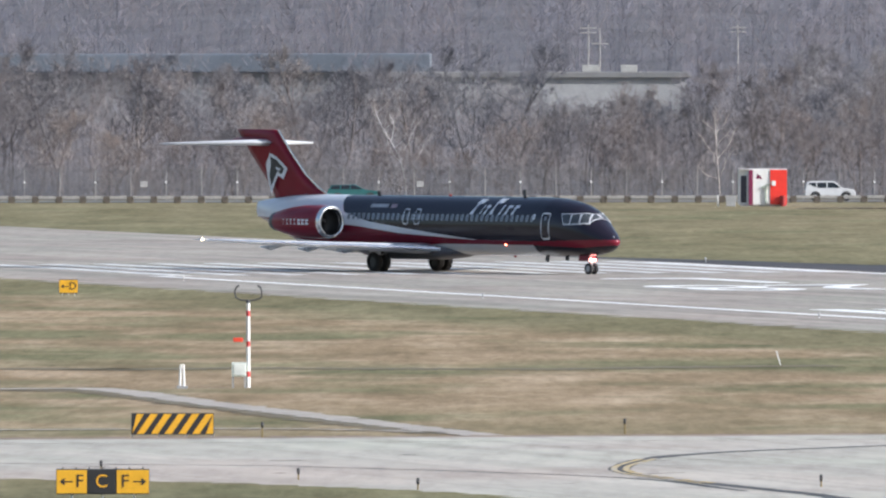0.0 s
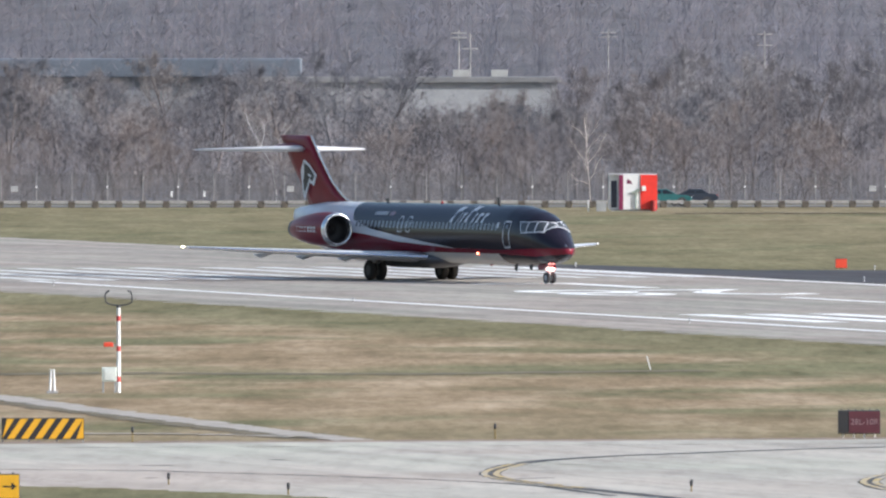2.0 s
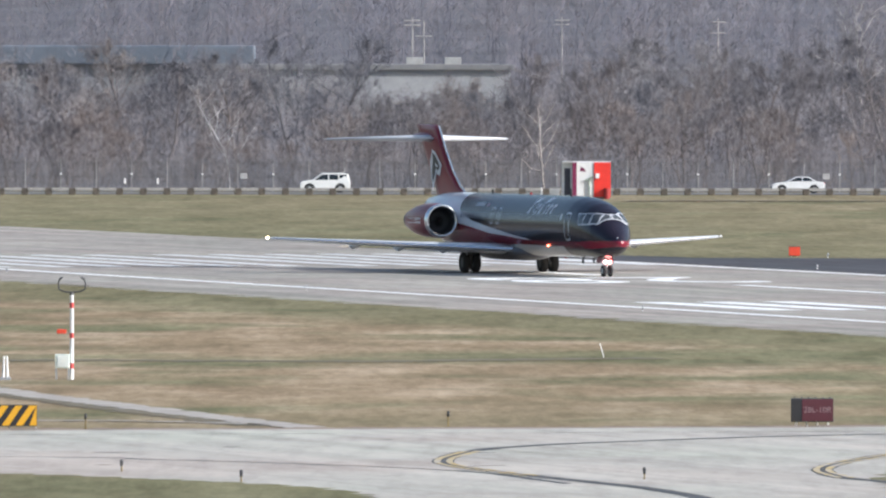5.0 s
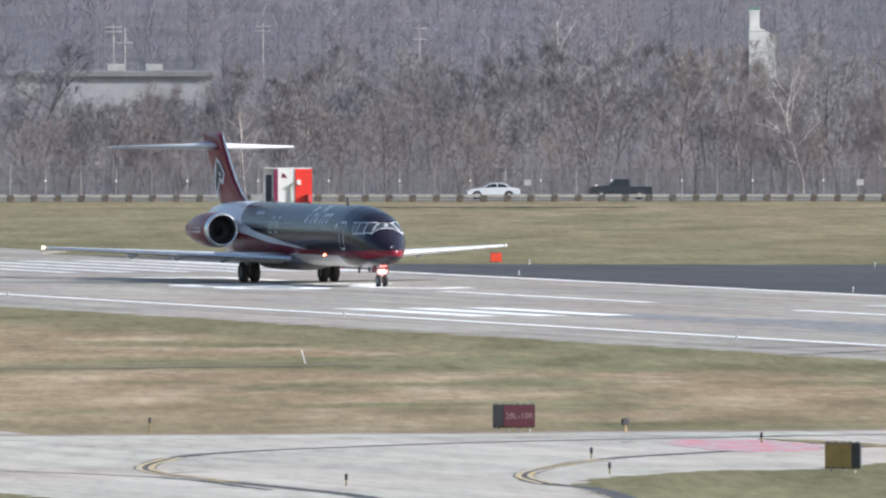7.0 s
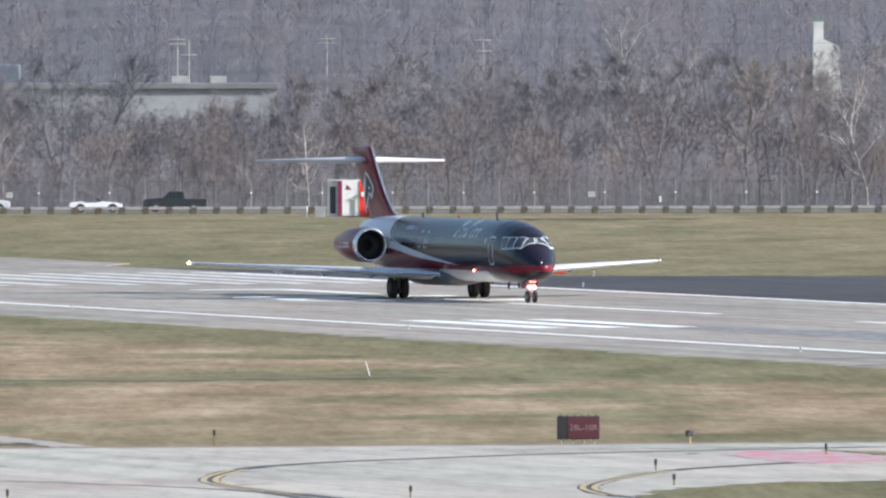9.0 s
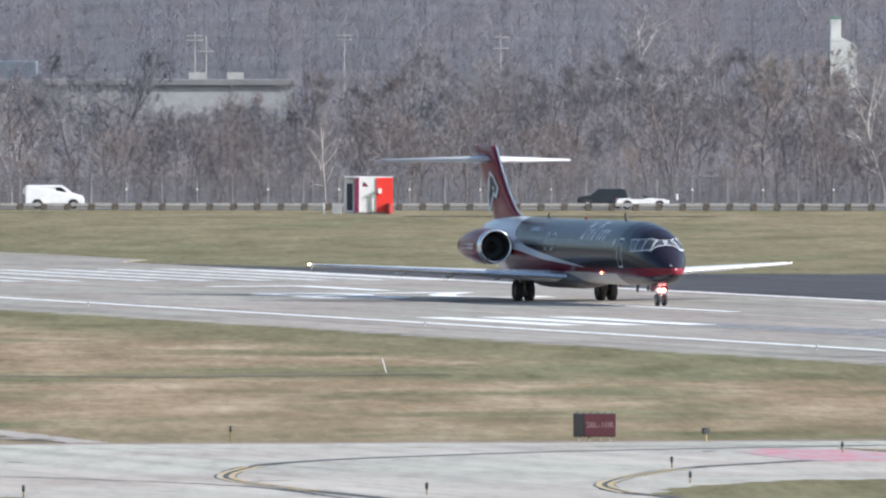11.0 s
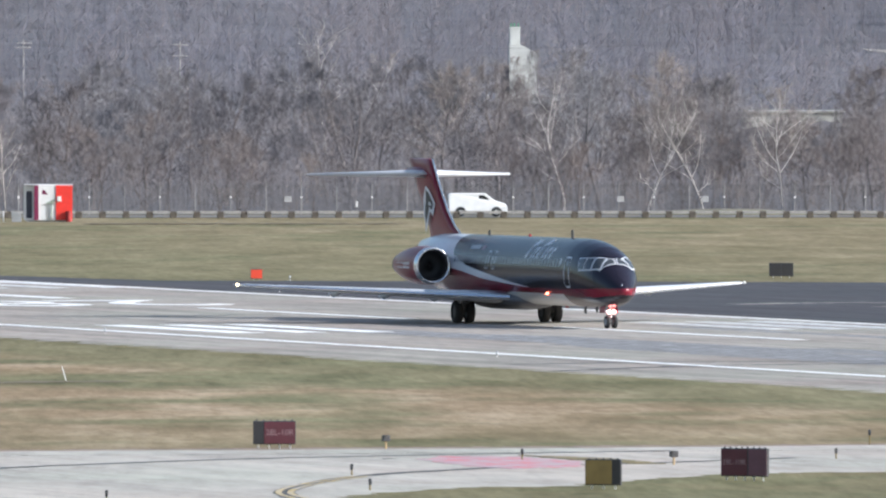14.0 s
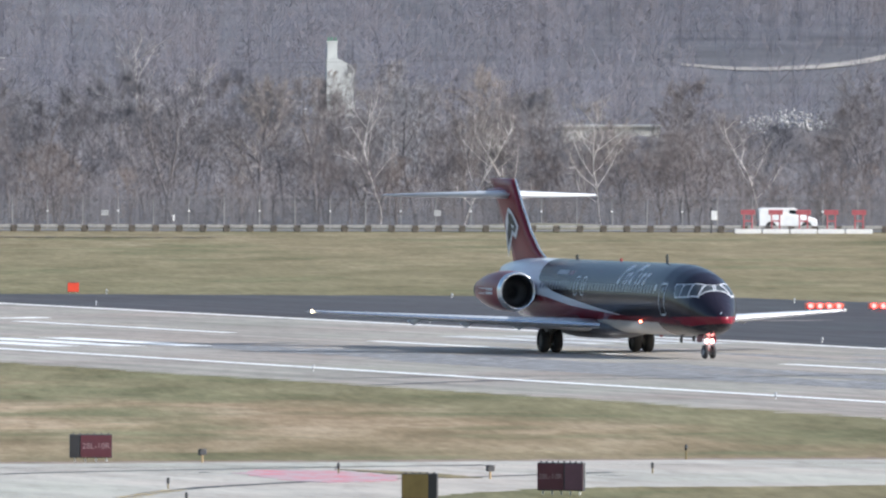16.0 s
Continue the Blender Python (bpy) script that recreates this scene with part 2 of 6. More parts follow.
RUBBER = plain("tyre_rubber", (0.032, 0.032, 0.035), 0.85, wear=0.2)
WOOD = plain("weathered_wood", (0.14, 0.12, 0.10), 0.9, wear=0.25, bump=0.3)
GLASS_DARK = plain("dark_glass", (0.015, 0.018, 0.022), 0.06, wear=0.0)
# lighter than the dark glass: the sky's reflection is put into the base colour
COCKPIT_GLASS = plain("cockpit_glass", (0.055, 0.062, 0.070), 0.12, wear=0.0)
SIGN_RED = plain("sign_red", (0.095, 0.024, 0.034), 0.5, wear=0.15)
# darkened copy of the sign yellow, the shaded face put into the colour
SIGN_BROWN = plain("sign_dim_yellow", (0.20, 0.145, 0.045), 0.6, wear=0.15)
LAMP_RED = plain("red_lamp", (1.0, 0.06, 0.05), 0.3, wear=0, glow=9)
LAMP_WARM = plain("warm_lamp", (1.0, 0.78, 0.45), 0.3, wear=0, glow=7)
LAMP_PINK = plain("gear_lamp", (1.0, 0.30, 0.25), 0.3, wear=0, glow=9)


# ---- building blocks ----
def mesh_of(name, verts, faces, mats=(), smooth=False):
    me = bpy.data.meshes.new(name)
    me.from_pydata([tuple(v) for v in verts], [], faces)
    for m in mats:
        me.materials.append(m)
    if smooth:
        me.shade_smooth()
    me.update()
    return me


def part(name, me, parent, label="", m=None):
    """One mesh object under a thing or a part."""
    ob = new(name, me)
    ob.parent = parent
    if m is not None:
        ob.matrix_basis = m
    return tagged(ob, label)


def thing(name, label, category, m=None, group="", kind="", me=None):
    ob = new(name, me)
    if m is not None:
        ob.matrix_basis = m
    return tagged(ob, label, category, group, kind)


def bm_mesh(name, bm, material, smooth=False):
    me = bpy.data.meshes.new(name)
    bm.to_mesh(me)
    bm.free()
    for mt in (material if isinstance(material, (list, tuple)) else [material]):
        me.materials.append(mt)
    if smooth:
        me.shade_smooth()
    return me


def add_box(bm, size, at=(0, 0, 0), turn=None, bevel=0.0):
    r = bmesh.ops.create_cube(bm, size=1.0)
    vs = r["verts"]
    bmesh.ops.scale(bm, vec=size, verts=vs)
    if bevel:
        es = list({e for v in vs for e in v.link_edges})
        vs = list({v for f in bmesh.ops.bevel(bm, geom=es, offset=bevel, segments=2, affect="EDGES", profile=0.6)["faces"] for v in f.verts} | {v for v in vs if v.is_valid})
    if turn is not None:
        bmesh.ops.transform(bm, matrix=turn, verts=vs)
    bmesh.ops.translate(bm, vec=at, verts=vs)


def add_tube(bm, a, b, r0, r1=None, n=8):
    a, b = Vector(a), Vector(b)
    r1 = r0 if r1 is None else r1
    d = b - a
    q = d.to_track_quat("Z", "Y").to_matrix().to_4x4()
    bmesh.ops.create_cone(bm, cap_ends=True, segments=n, radius1=r0, radius2=r1, depth=d.length, matrix=Matrix.Translation((a + b) / 2) @ q)


def box_mesh(name, size, material, at=(0, 0, 0), bevel=0.0, turn=None):
    bm = bmesh.new()
    add_box(bm, size, at, turn, bevel)
    return bm_mesh(name, bm, material)


def tube_mesh(name, a, b, r0, r1, material, n=8):
    bm = bmesh.new()
    add_tube(bm, a, b, r0, r1, n)
    return bm_mesh(name, bm, material)


def text_mesh(name, text, height, material, depth=0.006):
    """The letters as a mesh in the xz plane, facing -y, centred."""
    cu = bpy.data.curves.new(name, "FONT")
    cu.body, cu.size, cu.align_x, cu.align_y, cu.extrude = text, height / 0.72, "CENTER", "CENTER", depth
    tmp = bpy.data.objects.new(name, cu)
    me = bpy.data.meshes.new_from_object(tmp)
    bpy.data.objects.remove(tmp)
    me.transform(pose(0, 0, 0, 90))
    me.materials.clear()
    me.materials.append(material)
    return me


def slab(name, outline, z, material, thick=0.05):
    """A flat sheet of paving or paint from its outline."""
    bm = bmesh.new()
    vs = [bm.verts.new((p[0], p[1], z)) for p in outline]
    f = bm.faces.new(vs)
    f.normal_update()
    if f.normal.z < 0:
        f.normal_flip()
    side = bmesh.ops.extrude_face_region(bm, geom=[f])
    bmesh.ops.translate(bm, vec=(0, 0, -thick), verts=[v for v in side["geom"] if isinstance(v, bmesh.types.BMVert)])
    bmesh.ops.recalc_face_normals(bm, faces=bm.faces)
    bmesh.ops.triangulate(bm, faces=bm.faces)
    return bm_mesh(name, bm, material)


def smooth_line(pts, step=0.5):
    """Points along a Catmull-Rom curve."""
    pts = [Vector((*p[:2], 0)) for p in pts]
    ext = [2 * pts[0] - pts[1]] + pts + [2 * pts[-1] - pts[-2]]
    out = []
    for i in range(1, len(ext) - 2):
        p0, p1, p2, p3 = ext[i - 1:i + 3]
        k = max(2, int((p2 - p1).length / step))
        for j in range(k):
            t = j / k
            out.append(0.5 * ((2 * p1) + (p2 - p0) * t + (2 * p0 - 5 * p1 + 4 * p2 - p3) * t * t + (3 * p1 - p0 - 3 * p2 + p3) * t ** 3))
    out.append(pts[-1])
    return out


def ribbon(name, pts, width, z, material, off=0.0, ragged=0.0):
    c = smooth_line(pts)
    vs, fs = [], []
    rnd = random.Random(len(pts) * 7 + int(width * 100))
    for i, p in enumerate(c):
        d = (c[min(i + 1, len(c) - 1)] - c[max(i - 1, 0)]).normalized()
        nrm = Vector((-d.y, d.x, 0))
        w = width / 2
        a = p + nrm * (off + w + ragged * rnd.uniform(-1, 1))
        b = p + nrm * (off - w + ragged * rnd.uniform(-1, 1))
        vs += [(a.x, a.y, z), (b.x, b.y, z)]
        if i:
            k = 2 * i
            fs.append((k - 2, k, k + 1, k - 1))
    me = mesh_of(name, vs, fs, [material])
    return me


# ---- ground ----
def hill(x, y):
    """Flat airfield, then wooded slopes far behind."""
    if y < 1560:
        return 0.0
    k = (y - 1560) / 1000
    return 26 * k + 22 * k * k + 2.5 * math.sin(x * 0.013 + 1.3) * min(1, k * 2) + 1.5 * math.sin(x * 0.031 + y * 0.004) * min(1, k * 2)


def build_ground():
    xs = [-2600, -1500, -800, -400] + list(range(-250, 400, 25)) + [500, 800, 1500, 2600]
    ys = [-600, -200, 100, 300, 400, 500, 700, 900, 1100, 1300, 1317, 1450, 1560] + list(range(1600, 3000, 50)) + [3300, 3800, 4600]
    vs = [(x, y, hill(x, y)) for y in ys for x in xs]
    w = len(xs)
    fs = [(j * w + i, j * w + i + 1, (j + 1) * w + i + 1, (j + 1) * w + i) for j in range(len(ys) - 1) for i in range(w - 1)]
    ob = thing("ground", "dry tan and green airfield grass rising to wooded slopes", "ground", kind="structure", me=mesh_of("ground", vs, fs, [GRASS, LITTER], True))
    for f in ob.data.polygons:
        f.material_index = int(f.center.y > 1317)
    return ob


ground = build_ground()


def strip(s0, s1, n0, n1):
    return [rw(s0, n0), rw(s1, n0), rw(s1, n1), rw(s0, n1)]


def ragged_edge(pts, amount=0.35, step=4.0, seed=1):
    rnd = random.Random(seed)
    out = []
    for a, b in zip(pts, pts[1:] + pts[:1]):
        a, b = Vector((*a[:2], 0)), Vector((*b[:2], 0))
        k = max(1, min(120, int((b - a).length / step)))
        for j in range(k):
            p = a.lerp(b, j / k)
            out.append((p.x + rnd.uniform(-amount, amount), p.y + rnd.uniform(-amount, amount) * 2))
    return out


runway = thing("runway", "pale grey concrete runway with worn white markings", "runway", kind="structure",
               me=slab("runway", ragged_edge([rw(-1500, 219.5), rw(-300, 221.5), rw(-300, 278.4), rw(-940, 279.0), rw(-950, 284.0), rw(-1500, 283.0)], 0.25), 0.05, CONCRETE))
apron = thing("dark_shoulder", "dark asphalt shoulder beside the concrete runway", "pavement", kind="structure",
              me=slab("dark_shoulder", ragged_edge([rw(-938, 279.05), rw(-300, 278.45), rw(-300, 352), rw(-700, 345), rw(-840, 333), rw(-868, 330), rw(-880, 308), rw(-890, 288), rw(-915, 284)], 0.3, seed=4), 0.045, ASPHALT))
taxiway = thing("taxiway", "pale concrete taxiway with stained slabs", "taxiway", kind="structure",
                me=slab("taxiway", ragged_edge([(-150, 507), (-60, 523), (-20, 531), (10, 536), (41, 543.3), (150, 566), (150, 540), (60, 516), (39.7, 508.2), (32, 505.9), (28.1, 499.4), (24.6, 491.2), (22, 490.1),
                                                (19.6, 486.4), (17.5, 481), (16.9, 474), (17.5, 440), (18, 380), (-1, 380), (-0.5, 440), (-2.4, 464.6), (-10.7, 477.6), (-18.1, 482.6), (-60, 500), (-150, 484)], 0.25, seed=2), 0.05, TAXI_CONCRETE))


# ---- markings ----
def marking(name, me, parent):
    return part(name, me, parent)


def side_stripes():
    for n0, w in ((233.4, 0.9), (277.6, 0.9)):
        marking("side_stripe", slab("side_stripe", strip(-862 if n0 < 250 else -905, -320, n0 - w / 2, n0 + w / 2), 0.062, WHITE_LINE, 0.006), runway)
    bars = slab("threshold_bar", [(0, -0.72), (46, -0.72), (46, 0.72), (0, 0.72)], 0.0, OLD_WHITE, 0.006)
    for k in range(12):
        n = 235.4 + k * 3.62 + (1.2 if k > 5 else 0)
        m = Matrix.Translation(rw(-909, n, 0.062)) @ pose(0, 0, 0, 0, 0, 16.7 - 90)
        part("threshold_bar", bars, runway, "", m)
    dash = slab("centre_dash", [(0, -0.45), (36.6, -0.45), (36.6, 0.45), (0, 0.45)], 0.0, WHITE_LINE, 0.006)
    for k in range(8):
        part("centre_dash", dash, runway, "", Matrix.Translation(rw(-793.5 + 60.9 * k, 259.3 - 0.3 * k, 0.062)) @ pose(0, 0, 0, 0, 0, 16.7 - 90))
    tdz = slab("touchdown_bar", [(0, -0.95), (22.9, -0.95), (22.9, 0.95), (0, 0.95)], 0.0, WHITE_LINE, 0.006)
    worn_tdz = slab("touchdown_bar", [(0, -0.95), (22.9, -0.95), (22.9, 0.95), (0, 0.95)], 0.0, FAINT_WHITE, 0.006)
    for n in (238.4, 241.9, 245.5, 267.9, 271.2, 274.5):
        part("touchdown_bar", tdz if n < 250 else worn_tdz, runway, "", Matrix.Translation(rw(-745, n, 0.062)) @ pose(0, 0, 0, 0, 0, 16.7 - 90))
    for n in (240, 270):
        part("aiming_bar", slab("aiming_bar", [(0, -3), (46, -3), (46, 3), (0, 3)], 0.0, WHITE_LINE, 0.006), runway, "", Matrix.Translation(rw(-599, n, 0.062)) @ pose(0, 0, 0, 0, 0, 16.7 - 90))
    # the runway's number and letter, read in the direction of landing
    for body, s, n, h, wide in (("28", -811.5, 257.3, 18.3, 0.62), ("L", -836, 259.5, 18.3, 0.62)):
        me = text_mesh("runway_number", body, h, WHITE_LINE, 0.004)
        me.transform(pose(0, 0, 0, -90))
        me.transform(Matrix.Diagonal((wide, 1, 1, 1)))
        part("runway_number", me, runway, "", Matrix.Translation(rw(s, n, 0.066)) @ pose(0, 0, 0, 0, 0, 16.7 - 180))
    # dark rubber left by landing wheels along the middle of the runway
    rnd = random.Random(21)
    for k in range(80):
        s0, n = rnd.uniform(-735, -420), rnd.choice((rnd.gauss(246.0, 3.2), rnd.gauss(247.0, 3.2), rnd.gauss(265.0, 2.6)))
        L = rnd.uniform(35, 120)
        marking("rubber_streak", ribbon("rubber_streak", [rw(s0, n), rw(s0 + L / 2, n + rnd.uniform(-0.3, 0.3)), rw(s0 + L, n + rnd.uniform(-0.5, 0.5))], rnd.uniform(0.6, 2.2), 0.0535 + 0.00006 * k, RUBBER_MARK, ragged=0.12), runway)
    # sealed cracks
    for pts in ([rw(-631, 223), rw(-640, 233), rw(-642, 241), rw(-646.5, 251), rw(-650, 262), rw(-655, 274)], [rw(-646, 226), rw(-648, 236), rw(-647, 246)]):
        marking("sealed_crack", ribbon("sealed_crack", pts, 0.9, 0.058, SEALANT, ragged=0.25), runway)
    for pts in ([rw(-796, 292), rw(-799, 300), rw(-796, 304)], [rw(-786, 297), rw(-788, 306)]):
        marking("pale_patch", ribbon("pale_patch", pts, 1.6, 0.052, CONCRETE, ragged=0.5), apron)


side_stripes()


def taxi_lines():
    u1 = [(30, 535.5), (15.7, 526.1), (8.2, 517.5), (5.2, 512.6), (3.2, 506.4), (2.2, 496.5), (2.5, 489), (4.9, 478.3), (8.8, 463.2), (10.5, 445), (11, 390)]
    u2 = [(34, 526), (28.5, 519.5), (24.3, 516), (20.9, 510.6), (17.8, 504), (15.4, 493), (14.5, 484.5), (15.0, 476.3), (16.4, 470.3), (17.2, 450), (17.3, 385)]
    for pts in (u1, u2):
        marking("edge_line_border", ribbon("edge_line_border", pts, 0.72, 0.058, BLACK_LINE, ragged=0.06), taxiway)
        for off in (-0.2, 0.2):
            marking("edge_line", ribbon("edge_line", pts[4:8], 0.22, 0.064, YELLOW_LINE, off), taxiway)
    marking("joint_line", ribbon("joint_line", [(-60, 512), (-15, 499.7), (-7.3, 495.8), (2.1, 484.4), (6, 470)], 0.35, 0.056, SEALANT, ragged=0.08), taxiway)
    marking("joint_line", ribbon("joint_line", [(-60, 517), (-20, 525), (10, 530), (41, 537), (80, 545)], 0.22, 0.056, SEALANT, ragged=0.08), taxiway)
    marking("red_hold_panel", slab("red_hold_panel", ragged_edge([(20.5, 524), (21.5, 528.6), (24, 527.5), (26.2, 521), (25.8, 515), (23.4, 512), (22, 514)], 0.25, 1.0), 0.062, RED_LINE, 0.006), taxiway)
    thing("grass_wedge", "thin wedge of green turf between the taxiway slabs", "grass", kind="stuff",
          me=slab("grass_wedge", ragged_edge([(24.3, 529.0), (27.1, 525.4), (28.9, 518.2), (27.6, 518.4), (25.6, 524)], 0.15, 0.8), 0.075, GRASS))
    rnd = random.Random(11)
    for _ in range(46):
        x, y = rnd.uniform(-22, 34), rnd.uniform(474, 528)
        if y < 486 and not 0 < x < 13 or x > 17 and y < 508:
            continue
        L = rnd.uniform(0.3, 1.3)
        a = rnd.uniform(-0.5, 0.5)
        marking("slab_patch", ribbon("slab_patch", [(x - L / 2, y - a), (x, y + rnd.uniform(-.4, .4)), (x + L / 2, y + a)], rnd.uniform(0.15, 0.5), 0.057, SEALANT if rnd.random() < 0.5 else CONCRETE, ragged=0.1), taxiway)


taxi_lines()
thing("soil_verge", "dark damp soil beside the gravel track", "soil", kind="stuff",
      me=ribbon("soil_verge", [(-22, 606.5), (-18.1, 602.8), (-14.2, 584), (-10.6, 568), (-7.1, 553), (-3.8, 539.5)], 2.6, 0.018, plain("damp_verge", (0.150, 0.125, 0.078), 0.95, wear=0.35, scale=0.8), ragged=0.6))
thing("gravel_path", "narrow pale gravel track through dry grass", "path", kind="structure",
      me=ribbon("gravel_path", [(-26, 606), (-20.5, 609), (-18.1, 605.7), (-14.2, 586.9), (-10.6, 570.9), (-7.1, 555.8), (-3.8, 541.5), (-1.5, 533)], 1.7, 0.03, GRAVEL, ragged=0.25))
thing("gravel_path", "faint worn gravel track beside the taxiway", "path", kind="structure",
      me=ribbon("gravel_path", [(-40, 541), (-20, 545), (-10, 546), (-4, 541)], 0.9, 0.03, GRAVEL, ragged=0.2))
thing("soil_verge", "strip of bare reddish soil along the taxiway edge", "soil", kind="stuff",
      me=ribbon("soil_verge", [(-80, 520.5), (-20, 532.4), (10, 537.5), (41, 544.8), (90, 555.5)], 2.2, 0.035, plain("reddish_soil", (0.24, 0.175, 0.14), 0.95, wear=0.35, scale=0.7), ragged=0.7))
thing("drainage_rut", "dark shallow drainage rut across dry grass", "rut", kind="stuff",
      me=ribbon("drainage_rut", [(-60, 640), (-24.2, 645.1), (-19.3, 643.9), (-14.4, 646.0), (-4.9, 644.6), (0.4, 644.5), (5.3, 647.7), (12, 651)], 3.2, 0.02, plain("damp_soil", (0.14, 0.12, 0.07), 0.95, wear=0.3, scale=0.8), ragged=0.6))

def edge_turf(label, line, over, ragged, side, seed):
    """Turf that grows over the edge of the paving and runs down into the ground; side: 1 where the paving lies on the line's left."""
    rnd = random.Random(seed)
    c = smooth_line(line)
    vs, fs = [], []
    for i, p in enumerate(c):
        d = (c[min(i + 1, len(c) - 1)] - c[max(i - 1, 0)]).normalized()
        nrm = Vector((-d.y, d.x, 0)) * side
        for off, z in ((over + ragged * rnd.uniform(-1, 1), 0.057), (-0.9, 0.057), (-4.5, -0.02)):
            q = p + nrm * off
            vs.append((q.x, q.y, z))
        if i:
            k = 3 * i
            for m in (k, k + 1):
                f = (m - 3, m, m + 1, m - 2)
                fs.append(f[::-1] if side > 0 else f)
    thing("edge_turf", label, "grass", kind="stuff", me=mesh_of("edge_turf", vs, [f[::-1] for f in fs], [GRASS]))


edge_turf("ragged green turf grown over the runway edge", [rw(-1000, 220.33), rw(-650, 220.9), rw(-300, 221.5)], 1.6, 1.2, 1, 41)
edge_turf("mown green grass verge along the taxiway edge", [(60, 516), (39.7, 508.2), (32, 505.9), (28.1, 499.4), (24.6, 491.2), (22, 490.1), (19.6, 486.4), (17.5, 481), (16.9, 474), (17.5, 440), (18, 380)], 0.8, 0.45, -1, 42)
edge_turf("ragged green turf on the near side of the taxiway", [(-0.8, 450), (-2.4, 464.6), (-10.7, 477.6), (-18.1, 482.6), (-35, 490)], 0.8, 0.45, -1, 43)

# ---- the public road behind the field ----
ROAD_Y = 1298.0
road = thing("road", "grey asphalt public road along the airfield fence", "road", kind="structure",
             me=slab("road", [(-400, ROAD_Y - 6 - 8), (500, ROAD_Y - 6 + 10), (500, ROAD_Y + 6 + 10), (-400, ROAD_Y + 6 - 8)], 0.06, ROAD_ASPHALT))


def road_y(x):
    return ROAD_Y + 0.02 * x


def guard_rail():
    rail = thing("guard_rail", "pale weathered guard rail on dark wooden posts along the road", "guard rail")
    post = box_mesh("post", (0.62, 0.3, 0.6), WOOD, (0, 0, 0.3), 0.12)
    beam = box_mesh("beam", (1.5, 0.06, 0.26), plain("weathered_rail", (0.36, 0.35, 0.33), 0.7, wear=0.45), (0, 0, 0.5), 0.02)
    for k in range(110):
        x = -70 + 2.06 * k
        y = road_y(x) - 9.5
        part("post", post, rail, "", pose(x, y, 0))
        part("beam", beam, rail, "", pose(x + 1.03, y - 0.19, 0.0))


guard_rail()


def perimeter_fence():
    fence = thing("perimeter_fence", "tall chain-link perimeter fence with barbed wire on steel posts", "fence")
    bm = bmesh.new()
    add_tube(bm, (0, 0, 0), (0, 0, 2.7), 0.055, 0.055, 6)
    add_tube(bm, (0, 0, 2.7), (0, -0.3, 3.0), 0.03, 0.03, 5)
    post = bm_mesh("post", bm, FENCE_GREY)
    x0, n, gap = -72, 75, 3.13
    reflector = box_mesh("reflector", (0.16, 0.03, 0.16), WHITE_PAINT, (0, 0, 0), 0.01)
    for k in range(n):
        x = x0 + gap * k
        part("post", post, fence, "", pose(x, road_y(x) + 11, 0))
        if k % 2 == 0:
            part("reflector", reflector, fence, "small pale reflector", pose(x, road_y(x) + 10.92, 1.62))
    a, b = x0, x0 + gap * (n - 1)
    for z in (0.08, 1.4, 2.65):
        part("rail", tube_mesh("rail", (a, road_y(a) + 11, z), (b, road_y(b) + 11, z), 0.022, 0.022, MESH_GREY, 4), fence)
    for z, o in ((2.8, 0.1), (2.9, 0.2), (3.0, 0.3)):
        part("barbed_wire", tube_mesh("barbed_wire", (a, road_y(a) + 11 - o, z), (b, road_y(b) + 11 - o, z), 0.008, 0.008, MESH_GREY, 3), fence)
    vs, fs = [], []
    x = a
    while x < b - 2.6:
        for d in (0, 1):
            p0, p1 = (x + (2.6 if d else 0), 0.05), (x + (0 if d else 2.6), 2.65)
            k = len(vs)
            w = 0.0055
            vs += [(p0[0] - w, road_y(p0[0]) + 11, p0[1]), (p0[0] + w, road_y(p0[0]) + 11, p0[1]), (p1[0] + w, road_y(p1[0]) + 11, p1[1]), (p1[0] - w, road_y(p1[0]) + 11, p1[1])]
            fs.append((k, k + 1, k + 2, k + 3))
        x += 0.11
    part("chain_link_mesh", mesh_of("chain_link_mesh", vs, fs, [MESH_GREY]), fence)
    plate = box_mesh("warning_plate", (0.62, 0.02, 0.5), plain("faded_plate", (0.42, 0.42, 0.42), 0.6), (0, 0, 0), 0.005)
    for x in (-36.4, -12.0, 39.5, 69.0, 76.5):
        part("warning_plate", plate, fence, "small white warning plate", pose(x, road_y(x) + 10.9, 1.45))
    for x in (-22.5, -19.6, 45.6):
        part("marker_plate", box_mesh("marker_plate", (0.18, 0.02, 0.5), WHITE_PAINT), fence, "narrow white marker plate", pose(x, road_y(x) + 10.9, 1.0))


perimeter_fence()

# ---- bare winter trees ----
def limb_tube(V, F, pts, radii, n):
    base = len(V)
    for i, (p, r) in enumerate(zip(pts, radii)):
        d = (pts[min(i + 1, len(pts) - 1)] - pts[max(i - 1, 0)]).normalized()
        u = d.orthogonal().normalized()
        v = d.cross(u)
        for k in range(n):
            a = 2 * math.pi * k / n
            V.append(p + (u * math.cos(a) + v * math.sin(a)) * r)
        if i:
            for k in range(n):
                F.append((base + (i - 1) * n + k, base + (i - 1) * n + (k + 1) % n, base + i * n + (k + 1) % n, base + i * n + k))


def wander(rnd, p, d, length, seg, bend, lift):
    pts = [p.copy()]
    d = d.normalized()
    for _ in range(seg):
        d = (d + Vector((rnd.gauss(0, bend), rnd.gauss(0, bend), rnd.gauss(0, bend) + lift))).normalized()
        p = p + d * (length / seg)
        pts.append(p.copy())
    return pts


